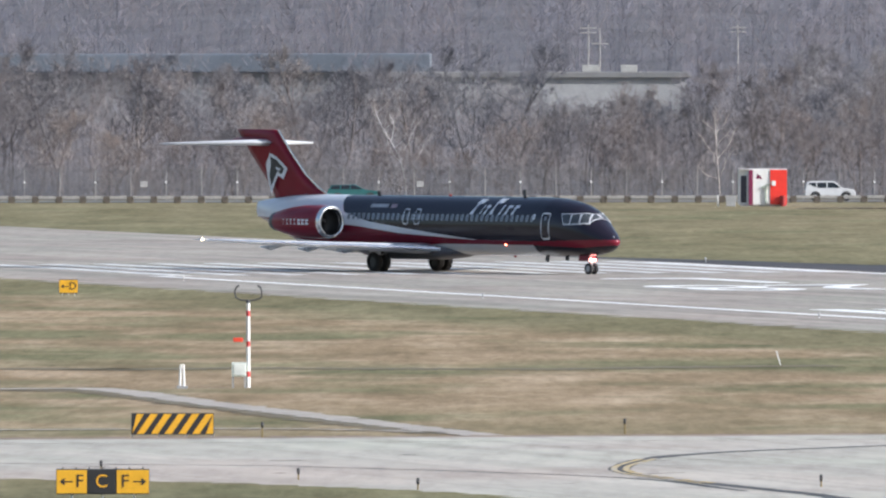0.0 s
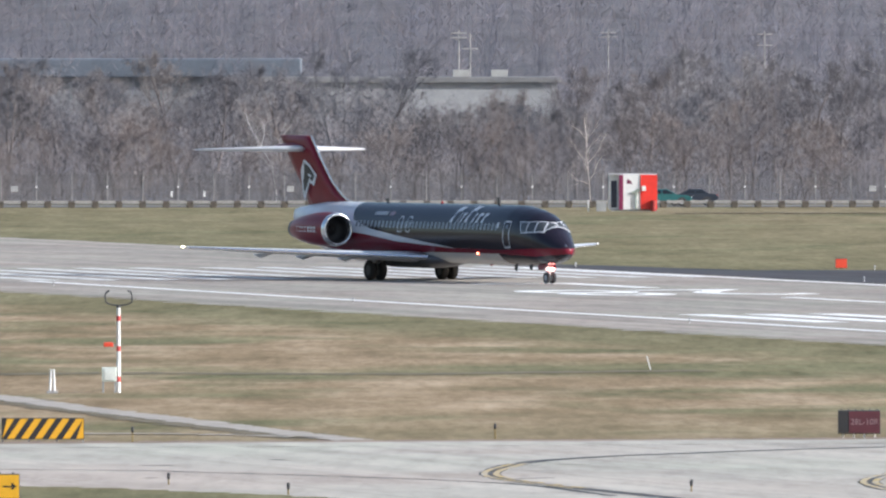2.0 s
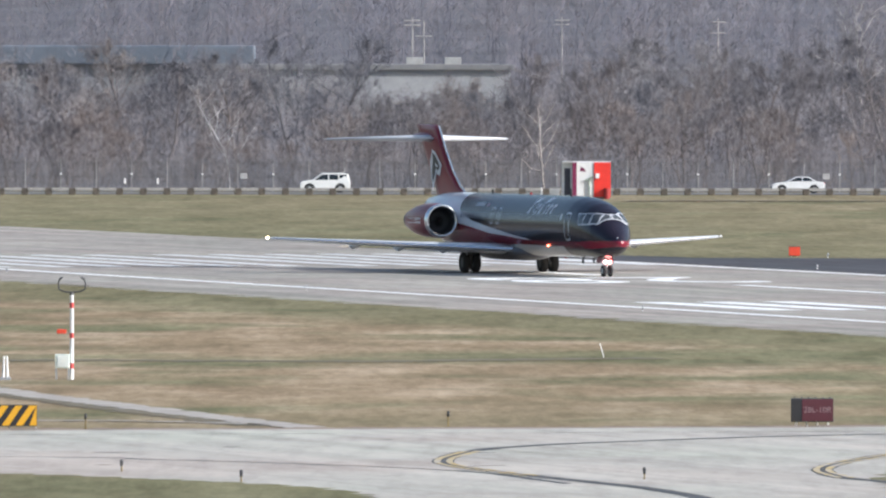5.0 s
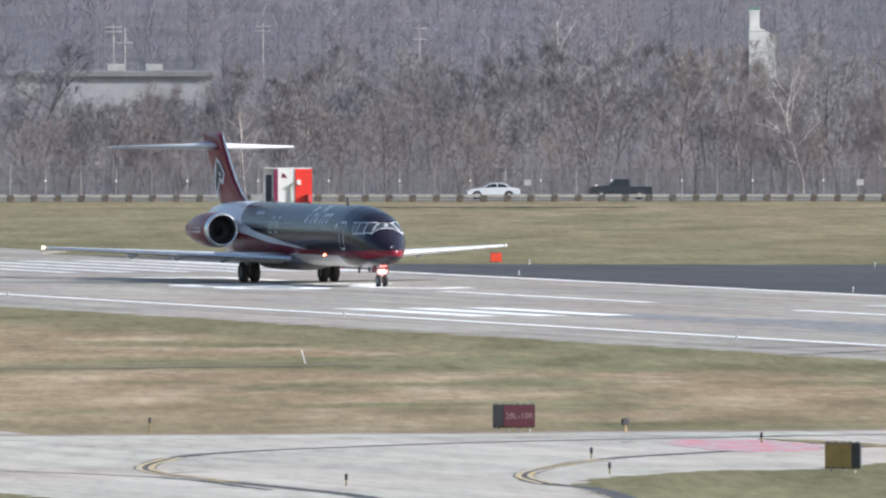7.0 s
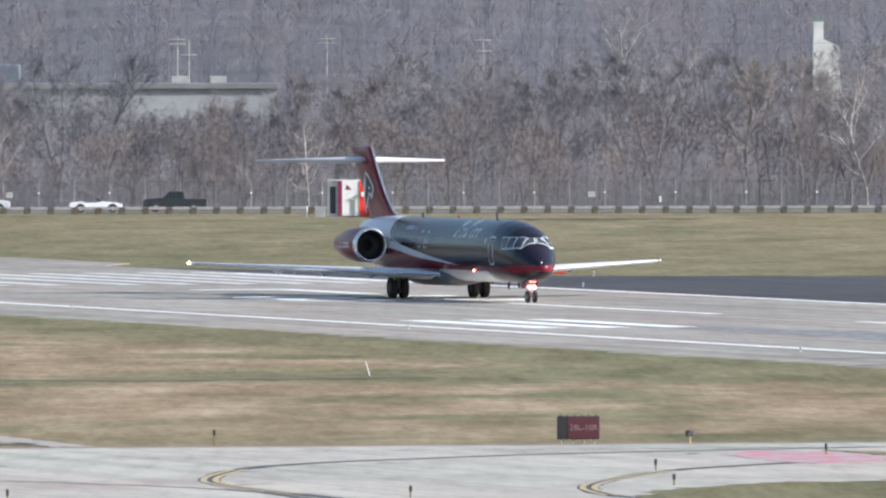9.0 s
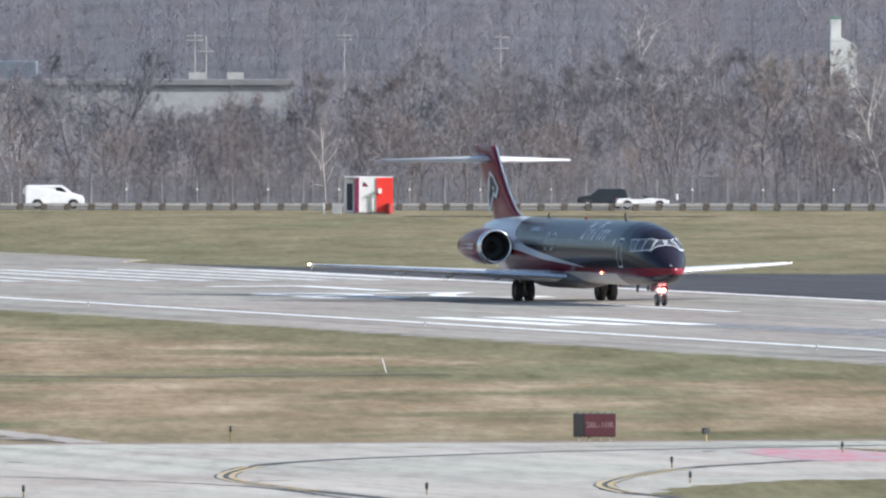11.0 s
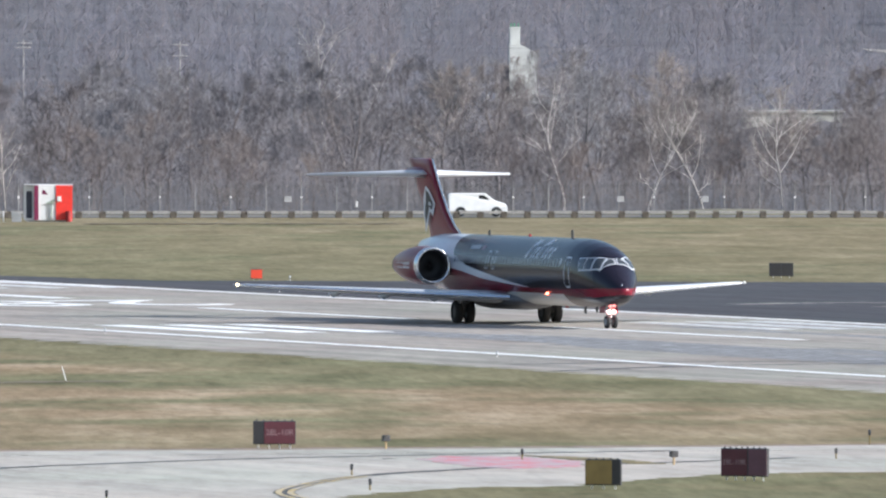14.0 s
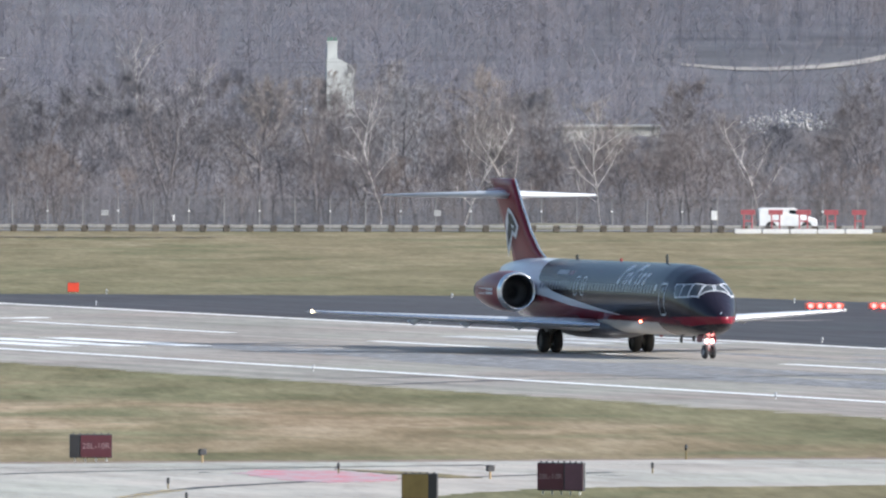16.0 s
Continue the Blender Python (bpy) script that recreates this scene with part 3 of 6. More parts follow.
def tree_meshes(seed, height, spread, stems, twig, wood, bare=0.25, fuzz=1.0, bright=False):
    """A trunk with limbs, and a rounded crown of branches and fine twigs; bright: the bark of the branches is as pale as the trunk's."""
    rnd = random.Random(seed)
    V, F, CV, CF = [], [], [], []

    def gauss(k, up=0.0):
        return Vector((rnd.gauss(0, k), rnd.gauss(0, k), rnd.gauss(up, k)))

    def sliver(p, q, w):
        side = (q - p).cross(gauss(1)).normalized() * w
        k = len(CV)
        CV.extend([p - side, p + side, q])
        CF.append((k, k + 1, k + 2))

    for s in range(stems):
        lean = 0.05 if stems == 1 else 0.22
        d = Vector((rnd.gauss(0, lean), rnd.gauss(0, lean), 1)).normalized()
        h = height * rnd.uniform(0.8, 0.93)
        r0 = height * (0.0075 if bright else 0.0125) * (1.0 if stems == 1 else 0.72)
        trunk = wander(rnd, Vector((rnd.gauss(0, 0.15) * stems, rnd.gauss(0, 0.15) * stems, -0.1)), d, h, 10, 0.10, 0.05)
        limb_tube(V, F, trunk, [r0 * (1 - 0.9 * i / 10) + 0.012 for i in range(11)], 6)
        count = 12 if stems == 1 else 8
        for b in range(count):
            f = bare + (1.0 - bare) * (b + rnd.random() * 0.8) / count
            i = min(9, int(f * 10))
            p = trunk[i].lerp(trunk[i + 1], min(1, f * 10 - i))
            a = 2.4 * b + rnd.uniform(-0.5, 0.5)
            length = spread * max(0.32, 1 - ((f - 0.42) / 0.66) ** 2) * rnd.uniform(0.75, 1.15)
            limb = wander(rnd, p, Vector((math.cos(a), math.sin(a), rnd.uniform(0.35, 1.0) + 0.5 * f)), length, 5, 0.17, 0.07)
            rl = r0 * (1 - 0.75 * f) * 0.5
            limb_tube(V, F, limb, [rl * (1 - 0.85 * k / 5) + 0.010 for k in range(6)], 4)
            for c in range(6):
                g = 0.22 + 0.78 * (c + rnd.random()) / 6
                k = min(4, int(g * 5))
                q = limb[k].lerp(limb[k + 1], g * 5 - k)
                cd = (limb[k + 1] - limb[k]).normalized() + gauss(0.55, 0.1)
                ln = length * rnd.uniform(0.34, 0.6) * (1.15 - 0.45 * g)
                br = wander(rnd, q, cd, ln, 3, 0.2, 0.06)
                rb = rl * 0.32 + 0.008
                limb_tube(*((V, F) if bright else (CV, CF)), br, [rb, rb * 0.75, rb * 0.5, 0.006], 3)
                for e in range(5):
                    g2 = 0.6 * (e + rnd.random())
                    k2 = min(2, int(g2))
                    tp = br[k2].lerp(br[k2 + 1], g2 - k2)
                    td = ((br[k2 + 1] - br[k2]).normalized() + gauss(0.75, 0.12)).normalized()
                    tl = ln * rnd.uniform(0.35, 0.65)
                    tip = tp + td * tl
                    sliver(tp, tip, 0.014)
                    for _ in range(int(8 * fuzz)):
                        u = tp.lerp(tip, rnd.random())
                        sliver(u, u + (td + gauss(0.85, 0.15)).normalized() * rnd.uniform(0.3, 0.85) * height / 12, 0.0122)
    return mesh_of("trunk", V, F, [wood], True), mesh_of("crown", CV, CF, [twig])


def woods():
    rnd = random.Random(5)
    brown = [tree_meshes(20 + k, 9.5, 4.4, 1 + k % 3, TWIG_BROWN, BARK_BROWN, 0.12, 1.5 if k % 3 == 0 else 1.0) for k in range(6)]
    grey = [tree_meshes(40 + k, 13.0, 5.2, 1 + (k == 2), TWIG_GREY, BARK_GREY, 0.20, 1.75) for k in range(6)]
    pale = [tree_meshes(60 + k, 13.6, 5.0, 1, TWIG_PALE, BARK_WHITE, 0.20, 0.9, True) for k in range(4)]
    soft = [tree_meshes(80 + k, 15.0, 5.6, 1, TWIG_PALE, BARK_GREY, 0.22, 1.9) for k in range(3)]
    first = {}

    def plant(pool, name, x, y, size, label, group):
        if name != "p" and (0.0605 < x / y < 0.068 and y > 1345 or 0.0745 < x / y < 0.0805 or 0.0455 < x / y < 0.0475 and y > 1420):
            size *= 0.7
        if name != "p" and -0.002 < x / y < 0.009 and y > 1345:
            size *= 0.76
        k = rnd.randrange(len(pool))
        m = Matrix.LocRotScale((x, y, hill(x, y) - 0.05), Euler((0, 0, rnd.uniform(0, 6.28))), None)
        if (name, k) not in first:
            t = thing("tree", label, "tree", m, group)
            part("trunk", pool[k][0], t)
            part("crown", pool[k][1], t)
            t.scale = (size,) * 3
            first[name, k] = t
        else:
            t = copy_thing(first[name, k], m)
            t.scale = (size,) * 3

    # the scrubby belt right behind the fence
    x = -75.0
    while x < 145:
        tall = 0.78 + 0.18 * math.sin(x * 0.09) + 0.12 * math.sin(x * 0.23 + 1)
        plant(brown, "b", x + rnd.uniform(-1.5, 1.5), rnd.uniform(1322, 1345), tall * rnd.uniform(0.75, 1.1), "bare brown bushy tree in scrub behind the fence", "belt of bare trees")
        x += rnd.uniform(1.7, 3.0)
    x = -80.0
    while x < 150:
        plant(grey, "g", x + rnd.uniform(-2, 2), rnd.uniform(1350, 1420), rnd.uniform(0.65, 1.15), "bare grey leafless tree in dense winter woods", "belt of bare trees")
        x += rnd.uniform(2.4, 4.4)
    x = -85.0
    while x < 160:
        plant(*((brown, "b") if rnd.random() < 0.35 else (grey, "g")), x + rnd.uniform(-2, 2), rnd.uniform(1430, 1540), rnd.uniform(0.85, 1.2), "bare leafless tree in dense winter woods", "belt of bare trees")
        x += rnd.uniform(2.6, 4.6)
    for x, y, size in ((60.5, 1362, 0.95), (66.5, 1372, 1.05), (69.5, 1352, 0.9), (75.0, 1380, 1.02), (80.5, 1366, 0.86), (89.5, 1372, 0.95), (92.0, 1355, 0.8), (57.0, 1395, 0.95), (-1.5, 1375, 0.6), (28.5, 1390, 0.95), (23.0, 1380, 0.9), (83.8, 1782, 0.72), (81.2, 1779, 0.66)):
        plant(soft, "s", x, y, size, "tall bare tree with pale fine twigs in the belt", "belt of bare trees")
    # pale-barked trees that stand out
    for x, y, size in ((72.4, 1327, 0.92), (77.3, 1327, 0.88), (84.6, 1329, 0.98), (65.5, 1338, 0.95), (52.5, 1600, 1.25), (55.5, 1604, 1.0), (14.8, 1330, 0.6), (-13.5, 1338, 0.7), (100.5, 1350, 0.8)):
        plant(pale, "p", x, y, size, "slender bare tree with pale bark behind the fence", "pale-barked trees")


woods()


def sliver_field(name, label, category, spots, material, crown, seed, low=0.3, slim=1.0, wide=0.45):
    """Many small bare trees or shrubs as one mass of stems and twigs."""
    rng = np.random.default_rng(seed)
    V, F = [], []
    n = 0
    for x, y, h in spots:
        z = hill(x, y)
        count = crown
        base = np.array([x, y, z])
        w = (0.0025 * h + 0.006) * slim ** 1.5
        V.append(np.array([[x - w, y, z], [x + w, y, z], [x + rng.normal(0, 0.4), y, z + h]]))
        F.append([[n, n + 1, n + 2]])
        n += 3
        hh = rng.uniform(low, 0.95, count) * h
        r = 0.34 * h * np.sqrt(rng.random(count)) * (1.15 - hh / h)
        a = rng.uniform(0, 6.283, count)
        p = base + np.stack([wide * r * np.cos(a), wide * r * np.sin(a), hh * 0.86], 1)
        way = np.stack([np.cos(a) + rng.normal(0, 0.5, count), np.sin(a) + rng.normal(0, 0.5, count), rng.normal(0.45, 0.7, count)], 1)
        q = p + way / np.linalg.norm(way, axis=1)[:, None] * (h * rng.uniform(0.08, 0.26, count))[:, None]
        ww = rng.uniform(0.010, 0.030, count)[:, None] * (h / 6) * slim
        side = np.stack([np.sin(a + 1), np.cos(a), 0 * a], 1) * ww
        tri = np.stack([p - side, p + side, q], 1).reshape(-1, 3)
        V.append(tri)
        F.append(np.arange(n, n + 3 * count).reshape(-1, 3))
        n += 3 * count
    V = np.concatenate(V)
    F = np.concatenate([np.asarray(f) for f in F])
    me = bpy.data.meshes.new(name)
    me.vertices.add(len(V))
    me.vertices.foreach_set("co", V.astype(np.float32).ravel())
    me.loops.add(3 * len(F))
    me.loops.foreach_set("vertex_index", F.astype(np.int32).ravel())
    me.polygons.add(len(F))
    me.polygons.foreach_set("loop_start", np.arange(0, 3 * len(F), 3, dtype=np.int32))
    me.polygons.foreach_set("loop_total", np.full(len(F), 3, dtype=np.int32))
    me.update(calc_edges=True)
    me.validate()
    me.materials.append(material)
    return thing(name, label, category, kind="stuff", me=me)


def undergrowth():
    rnd = random.Random(8)
    spots = [(rnd.uniform(-80, 150), 1316 + 110 * rnd.random() ** 1.6, rnd.uniform(1.5, 6.0)) for _ in range(4200)]
    sliver_field("brushwood", "tangled bare brown undergrowth below the trees", "undergrowth", spots, TWIG_SCRUB, 80, 3, 0.0)
    spots = []
    for _ in range(7000):
        y = 1640 + 1500 * rnd.random() ** 1.25
        x = rnd.uniform(-0.075, 0.125) * y
        h = rnd.uniform(6, 15)
        k = x / y
        if y < 1715 and -0.004 < k < 0.0095 or y < 1735 and -0.042 < k < -0.004 and rnd.random() < 0.6 or y < 1800 and 0.0435 < k < 0.0482 or y < 1652 and 0.06 < k < 0.0685 or y < 1703 and 0.0735 < k < 0.081:
            h = min(h, rnd.uniform(2.5, 4.5))
        if 1940 < y < 1992 and 0.068 < k < 0.1:
            continue
        if 1800 < y < 1940 and 0.069 < k < 0.1:
            h = min(h, rnd.uniform(3.5, 6))
        spots.append((x, y, h))
    for _ in range(700):
        y = 1994 + 420 * rnd.random()
        spots.append((rnd.uniform(0.055, 0.105) * y, y, rnd.uniform(7, 13)))
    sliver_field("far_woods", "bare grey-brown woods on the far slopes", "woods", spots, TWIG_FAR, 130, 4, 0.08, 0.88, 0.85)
    spots = []
    for _ in range(1900):
        y = 1425 + 225 * rnd.random()
        x, h = rnd.uniform(-0.06, 0.108) * y, rnd.uniform(5.5, 10.5)
        k = x / y
        if -0.002 < k < 0.009 or 0.0605 < k < 0.068 or 0.0745 < k < 0.0805 or 0.0455 < k < 0.0475:
            h *= 0.62
        spots.append((x, y, h))
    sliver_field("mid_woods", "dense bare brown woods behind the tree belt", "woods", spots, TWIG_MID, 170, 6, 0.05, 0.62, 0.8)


undergrowth()


# ---- far buildings and poles ----
def warehouse():
    b = thing("warehouse", "long low pale warehouse half hidden by trees", "building", pose(-3.5, 1706, hill(-3.5, 1706)))
    z = -hill(-3.5, 1706)
    part("wall", box_mesh("wall", (37, 14, 14), plain("pale_cladding", (0.36, 0.365, 0.37), 0.7, wear=0.15, scale=0.3), (0, 0, 2.7 + z)), b)
    part("roof", box_mesh("roof", (38, 15, 0.7), plain("grey_roof", (0.22, 0.22, 0.22), 0.8, wear=0.2, scale=0.3), (0, 0, 10.05 + z), 0.1), b)
    for x in (7.5, 11.9):
        part("roof_unit", box_mesh("roof_unit", (1.9, 1.6, 0.8), plain("dull_white", (0.40, 0.40, 0.385), 0.7, wear=0.2), (x, -4, 10.8 + z), 0.05), b, "pale rooftop air unit")
    hall = thing("long_hall", "long teal-grey roofed hall beyond the trees", "building", pose(-42, 1722, hill(-42, 1722)))
    z = -hill(-42, 1722)
    part("wall", box_mesh("wall", (54, 18, 12), plain("dull_wall", (0.24, 0.25, 0.26), 0.8, wear=0.15, scale=0.2), (0, 0, 4.4 + z)), hall)
    part("roof", box_mesh("roof", (55, 20, 2.2), plain("teal_roof", (0.135, 0.160, 0.195), 0.6, wear=0.15, scale=0.2), (0, 0, 11.4 + z), 0.2), hall)
    shed = thing("low_shed", "cream flat-roofed shed behind bare trees", "building", pose(106.2, 1652, hill(106, 1652)))
    z = -hill(106, 1652)
    part("wall", box_mesh("wall", (11.0, 6, 9.0), plain("cream_wall", (0.52, 0.50, 0.45), 0.8, wear=0.2, scale=0.5), (0, 0, 3.2 + z)), shed)
    part("roof", box_mesh("roof", (11.6, 6.6, 0.25), plain("pale_roof", (0.50, 0.49, 0.46), 0.8), (0, 0, 7.85 + z), 0.05), shed)


warehouse()


def silo():
    s = thing("silo", "white concrete silo with a slim square tower above the trees", "silo", pose(83.2, 1800, 0))
    m = plain("white_concrete", (0.60, 0.61, 0.58), 0.8, wear=0.15, scale=0.6)
    # a shaft with a lean-to shoulder, all of one concrete
    out = [(-2.0, 4.0), (1.3, 4.0), (1.3, 14.1), (1.05, 14.5), (-0.65, 15.35), (-2.0, 15.35)]
    vs = [(x, y, z) for y in (-1.3, 1.6) for x, z in out]
    k = len(out)
    fs = [tuple(range(k)), tuple(range(2 * k - 1, k - 1, -1))] + [(i, i + k, (i + 1) % k + k, (i + 1) % k) for i in range(k)]
    part("body", mesh_of("body", vs, fs, [m]), s)
    bm = bmesh.new()
    add_box(bm, (1.25, 1.25, 2.3), (-1.33, 0, 16.3), None, 0.06)
    add_box(bm, (1.36, 1.36, 0.22), (-1.33, 0, 17.4), None, 0.04)
    part("tower", bm_mesh("tower", bm, m), s)
    bm = bmesh.new()
    for x in (-1.8, -1.4, -0.9):
        add_tube(bm, (x, -0.5, 17.45), (x, -0.5, 17.95), 0.07, 0.07, 5)
    part("railing", bm_mesh("railing", bm, plain("green_paint", (0.05, 0.28, 0.14), 0.6)), s)
    part("annex", box_mesh("annex", (0.95, 2.0, 7.4), plain("annex_brown", (0.15, 0.135, 0.145), 0.8, wear=0.25, scale=0.5), (-2.48, 0.2, 9.0), 0.05), s, "narrow dark brown block beside the silo")
    rnd = random.Random(3)
    for _ in range(110):
        x, y = rnd.gauss(83.0, 2.4), 1796 + rnd.uniform(-2, 2)
        r = rnd.uniform(0.1, 0.28)
        boulder(x, y, 8.5 + rnd.uniform(-0.5, 0.8), r, "stone_heap")


STONE = plain("pale_stone", (0.44, 0.43, 0.42), 0.9, wear=0.3, scale=1.5)
HEAPS = {}


def boulder(x, y, z, r, heap):
    HEAPS.setdefault(heap, []).append((x, y, z, r))


def stone_heaps():
    rnd = random.Random(12)
    for _ in range(260):
        u = rnd.random()
        boulder(125.5 + 12 * u + rnd.gauss(0, 1.0), 1700 + rnd.uniform(-3, 3), 9.4 - 2.6 * abs(u - 0.35) + rnd.gauss(0, 0.5) - 0.8, rnd.uniform(0.07, 0.27), "rubble_heap")
    for heap, rocks in HEAPS.items():
        bm = bmesh.new()
        for x, y, z, r in rocks:
            m = Matrix.LocRotScale((x, y, z), Euler((rnd.uniform(0, 3), rnd.uniform(0, 3), rnd.uniform(0, 3))), (r * rnd.uniform(0.8, 1.4), r, r * rnd.uniform(0.5, 0.9)))
            bmesh.ops.create_icosphere(bm, subdivisions=1, radius=1, matrix=m)
        me = bm_mesh(heap, bm, STONE)
        thing(heap, "heap of pale broken stone on the wooded slope", "rubble", kind="stuff", me=me)
    # the banks that carry the heaps
    for name, cx, cy, top, wide in (("earth_bank", 83, 1797, 8.6, 16), ("earth_bank", 131.5, 1700, 8.0, 26), ("earth_bank", 106.5, 1632, 7.3, 30)):
        vs, fs = [], []
        k = 24
        for j in range(8):
            for i in range(k):
                u, v = i / (k - 1) * 2 - 1, j / 7 * 2 - 1
                z = top * max(0, 1 - abs(u) ** 2.5) * max(0, 1 - abs(v) ** 2) + 0.25 * math.sin(i * 1.7 + j)
                vs.append((cx + u * wide / 2, cy + v * 14, z + hill(cx, cy) * 0.0 - 0.4))
        for j in range(7):
            for i in range(k - 1):
                fs.append((j * k + i, j * k + i + 1, (j + 1) * k + i + 1, (j + 1) * k + i))
        thing(name, "brown earth bank among bare trees", "bank", kind="structure", me=mesh_of(name, vs, fs, [plain("brown_earth", (0.115, 0.106, 0.108), 0.95, wear=0.3, scale=0.4)], True))


silo()
stone_heaps()
def hill_track():
    """A track that dips and climbs across the far slope."""
    vs, fs = [], []
    for i in range(16):
        x = 137.0 + 3.6 * i
        z, y = 13.95 + (0.0075 if x < 146 else 0.0042) * (x - 146) ** 2, 1700.0
        while hill(x, y) < z and y < 2400:
            y += 1.0
        w = 2.4 + 0.24 * i
        vs += [(x, y - w, hill(x, y - w) + 0.2), (x, y + w, hill(x, y + w) + 0.35)]
    fs = [(2 * i, 2 * i + 2, 2 * i + 3, 2 * i + 1) for i in range(15)]
    thing("hill_track", "pale gravel track climbing the far slope", "track", kind="structure", me=mesh_of("hill_track", vs, fs, [GRAVEL]))


hill_track()


def utility_poles():
    bm = bmesh.new()
    add_tube(bm, (0, 0, 0), (0, 0, 16.5), 0.11, 0.08, 8)
    pole = bm_mesh("pole", bm, plain("pale_pole", (0.36, 0.35, 0.34), 0.9, wear=0.2))
    arm = box_mesh("crossarm", (1.9, 0.14, 0.16), pole.materials[0], (0, 0, 0), 0.01)
    for x, y, arms in ((3.85, 1750, (15.45, 14.9)), (5.2, 1752, (13.6,)), (21.5, 1750, (15.5, 15.0)), (40.0, 1750, (15.3, 14.0)), (-72, 1750, (14.5,))):
        p = thing("utility_pole", "pale wooden utility pole with cross-arms above trees", "utility pole", pose(x, y, hill(x, y)), "utility poles")
        h = max([15.0] + list(arms)) - hill(x, y)
        part("pole", pole, p, "", Matrix.Diagonal((1, 1, (h + 0.4) / 16.5, 1)))
        for a in arms:
            part("crossarm", arm, p, "", pose(0, -0.15, a - hill(x, y)))
    for x0, x1 in ((3.85, 21.5), (21.5, 40.0), (40.0, 95.0)):
        for dx in (-0.8, 0.8):
            a, b = Vector((x0 + dx, 1750, 15.6)), Vector((x1 + dx, 1750, 15.3))
            sag = [a.lerp(b, i / 12) - Vector((0, 0, 2.4 * i / 12 * (1 - i / 12))) for i in range(13)]
            V, F = [], []
            limb_tube(V, F, sag, [0.012] * 13, 4)
            thing("overhead_wire", "thin sagging overhead wire between utility poles", "cable", group="overhead wires", me=mesh_of("overhead_wire", V, F, [DARK_METAL]))


utility_poles()


# ---- the airliner ----
# own axes: x forward, y to its left, z up; origin on the ground between the main wheels
STATIONS = np.array([  # x, centre height, half width, half height
    (20.10, 1.98, 0.02, 0.02), (20.02, 1.98, 0.22, 0.20), (19.80, 2.00, 0.46, 0.42), (19.30, 2.08, 0.78, 0.72), (18.60, 2.27, 1.08, 1.06), (18.20, 2.41, 1.24, 1.27), (17.80, 2.51, 1.35, 1.42), (17.00, 2.66, 1.49, 1.60),
    (16.00, 2.77, 1.59, 1.70), (14.80, 2.84, 1.66, 1.78), (13.50, 2.86, 1.67, 1.80), (0.00, 2.86, 1.67, 1.80), (-6.50, 2.86, 1.67, 1.80), (-8.50, 2.95, 1.62, 1.71), (-10.50, 3.14, 1.45, 1.48), (-12.00, 3.36, 1.15, 1.15),
    (-13.20, 3.52, 0.84, 0.88), (-14.30, 3.64, 0.50, 0.64), (-15.00, 3.68, 0.22, 0.48), (-15.15, 3.68, 0.03, 0.44)])


def hull(x):
    s = STATIONS[::-1]
    return [float(np.interp(x, s[:, 0], s[:, k])) for k in (1, 2, 3)]


def side_point(x, z, side=-1, out=0.0):
    """The point of the hull at height z on its right (-1) or left (1) side."""
    zc, w, h = hull(x)
    k = max(-1.0, min(1.0, (z - zc) / max(h, 1e-3)))
    c = math.sqrt(max(0.0, 1 - k * k))
    n = Vector((0, side * c / max(w, 1e-3), k / max(h, 1e-3))).normalized()
    return Vector((x, side * w * c, zc + k * h)) + n * out


def hull_patch(name, outline, material, side=-1, out=0.012, thick=0.0):
    """A patch that lies on the hull: outline in (x, z), filled from its middle in rings."""
    cx = sum(p[0] for p in outline) / len(outline)
    cz = sum(p[1] for p in outline) / len(outline)
    vs, fs, n = [side_point(cx, cz, side, out)], [], len(outline)
    for ring in (0.34, 0.67, 1.0):
        vs += [side_point(cx + (x - cx) * ring, cz + (z - cz) * ring, side, out) for x, z in outline]
    vs += [side_point(x, z, side, -0.01) for x, z in outline]
    for k in range(n):
        fs.append((0, 1 + k, 1 + (k + 1) % n))
        for r in range(3):
            a = 1 + r * n
            fs.append((a + k, a + n + k, a + n + (k + 1) % n, a + (k + 1) % n))
    return mesh_of(name, vs, fs if side > 0 else [f[::-1] for f in fs], [material])


def round_patch(name, corners, material, side, out):
    """A four-cornered patch on the nose; corners: place along the hull and degrees above its middle."""
    vs, fs, n = [], [], 6
    (x0, a0), (x1, a1), (x2, a2), (x3, a3) = corners
    for j in range(n + 1):
        for i in range(n + 1):
            u, v = i / n, j / n
            x = (x0 * (1 - u) + x1 * u) * (1 - v) + (x3 * (1 - u) + x2 * u) * v
            a = radians((a0 * (1 - u) + a1 * u) * (1 - v) + (a3 * (1 - u) + a2 * u) * v)
            zc, w, h = hull(x)
            nrm = Vector((0.35, side * math.cos(a), math.sin(a))).normalized()
            vs.append(Vector((x, side * w * math.cos(a), zc + h * math.sin(a))) + nrm * out)
    for j in range(n):
        for i in range(n):
            f = (j * (n + 1) + i, j * (n + 1) + i + 1, (j + 1) * (n + 1) + i + 1, (j + 1) * (n + 1) + i)
            fs.append(f if side < 0 else f[::-1])
    return mesh_of(name, vs, fs, [material])


def rounded(x0, x1, z0, z1, r, lean=0.0, n=4):
    out = []
    for cx, cz, a0 in ((x1 - r, z1 - r, 0), (x0 + r, z1 - r, 90), (x0 + r, z0 + r, 180), (x1 - r, z0 + r, 270)):
        for k in range(n + 1):
            a = radians(a0 + 90 * k / n)
            x, z = cx + r * math.cos(a), cz + r * math.sin(a)
            out.append((x + lean * (z - z0), z))
    return out


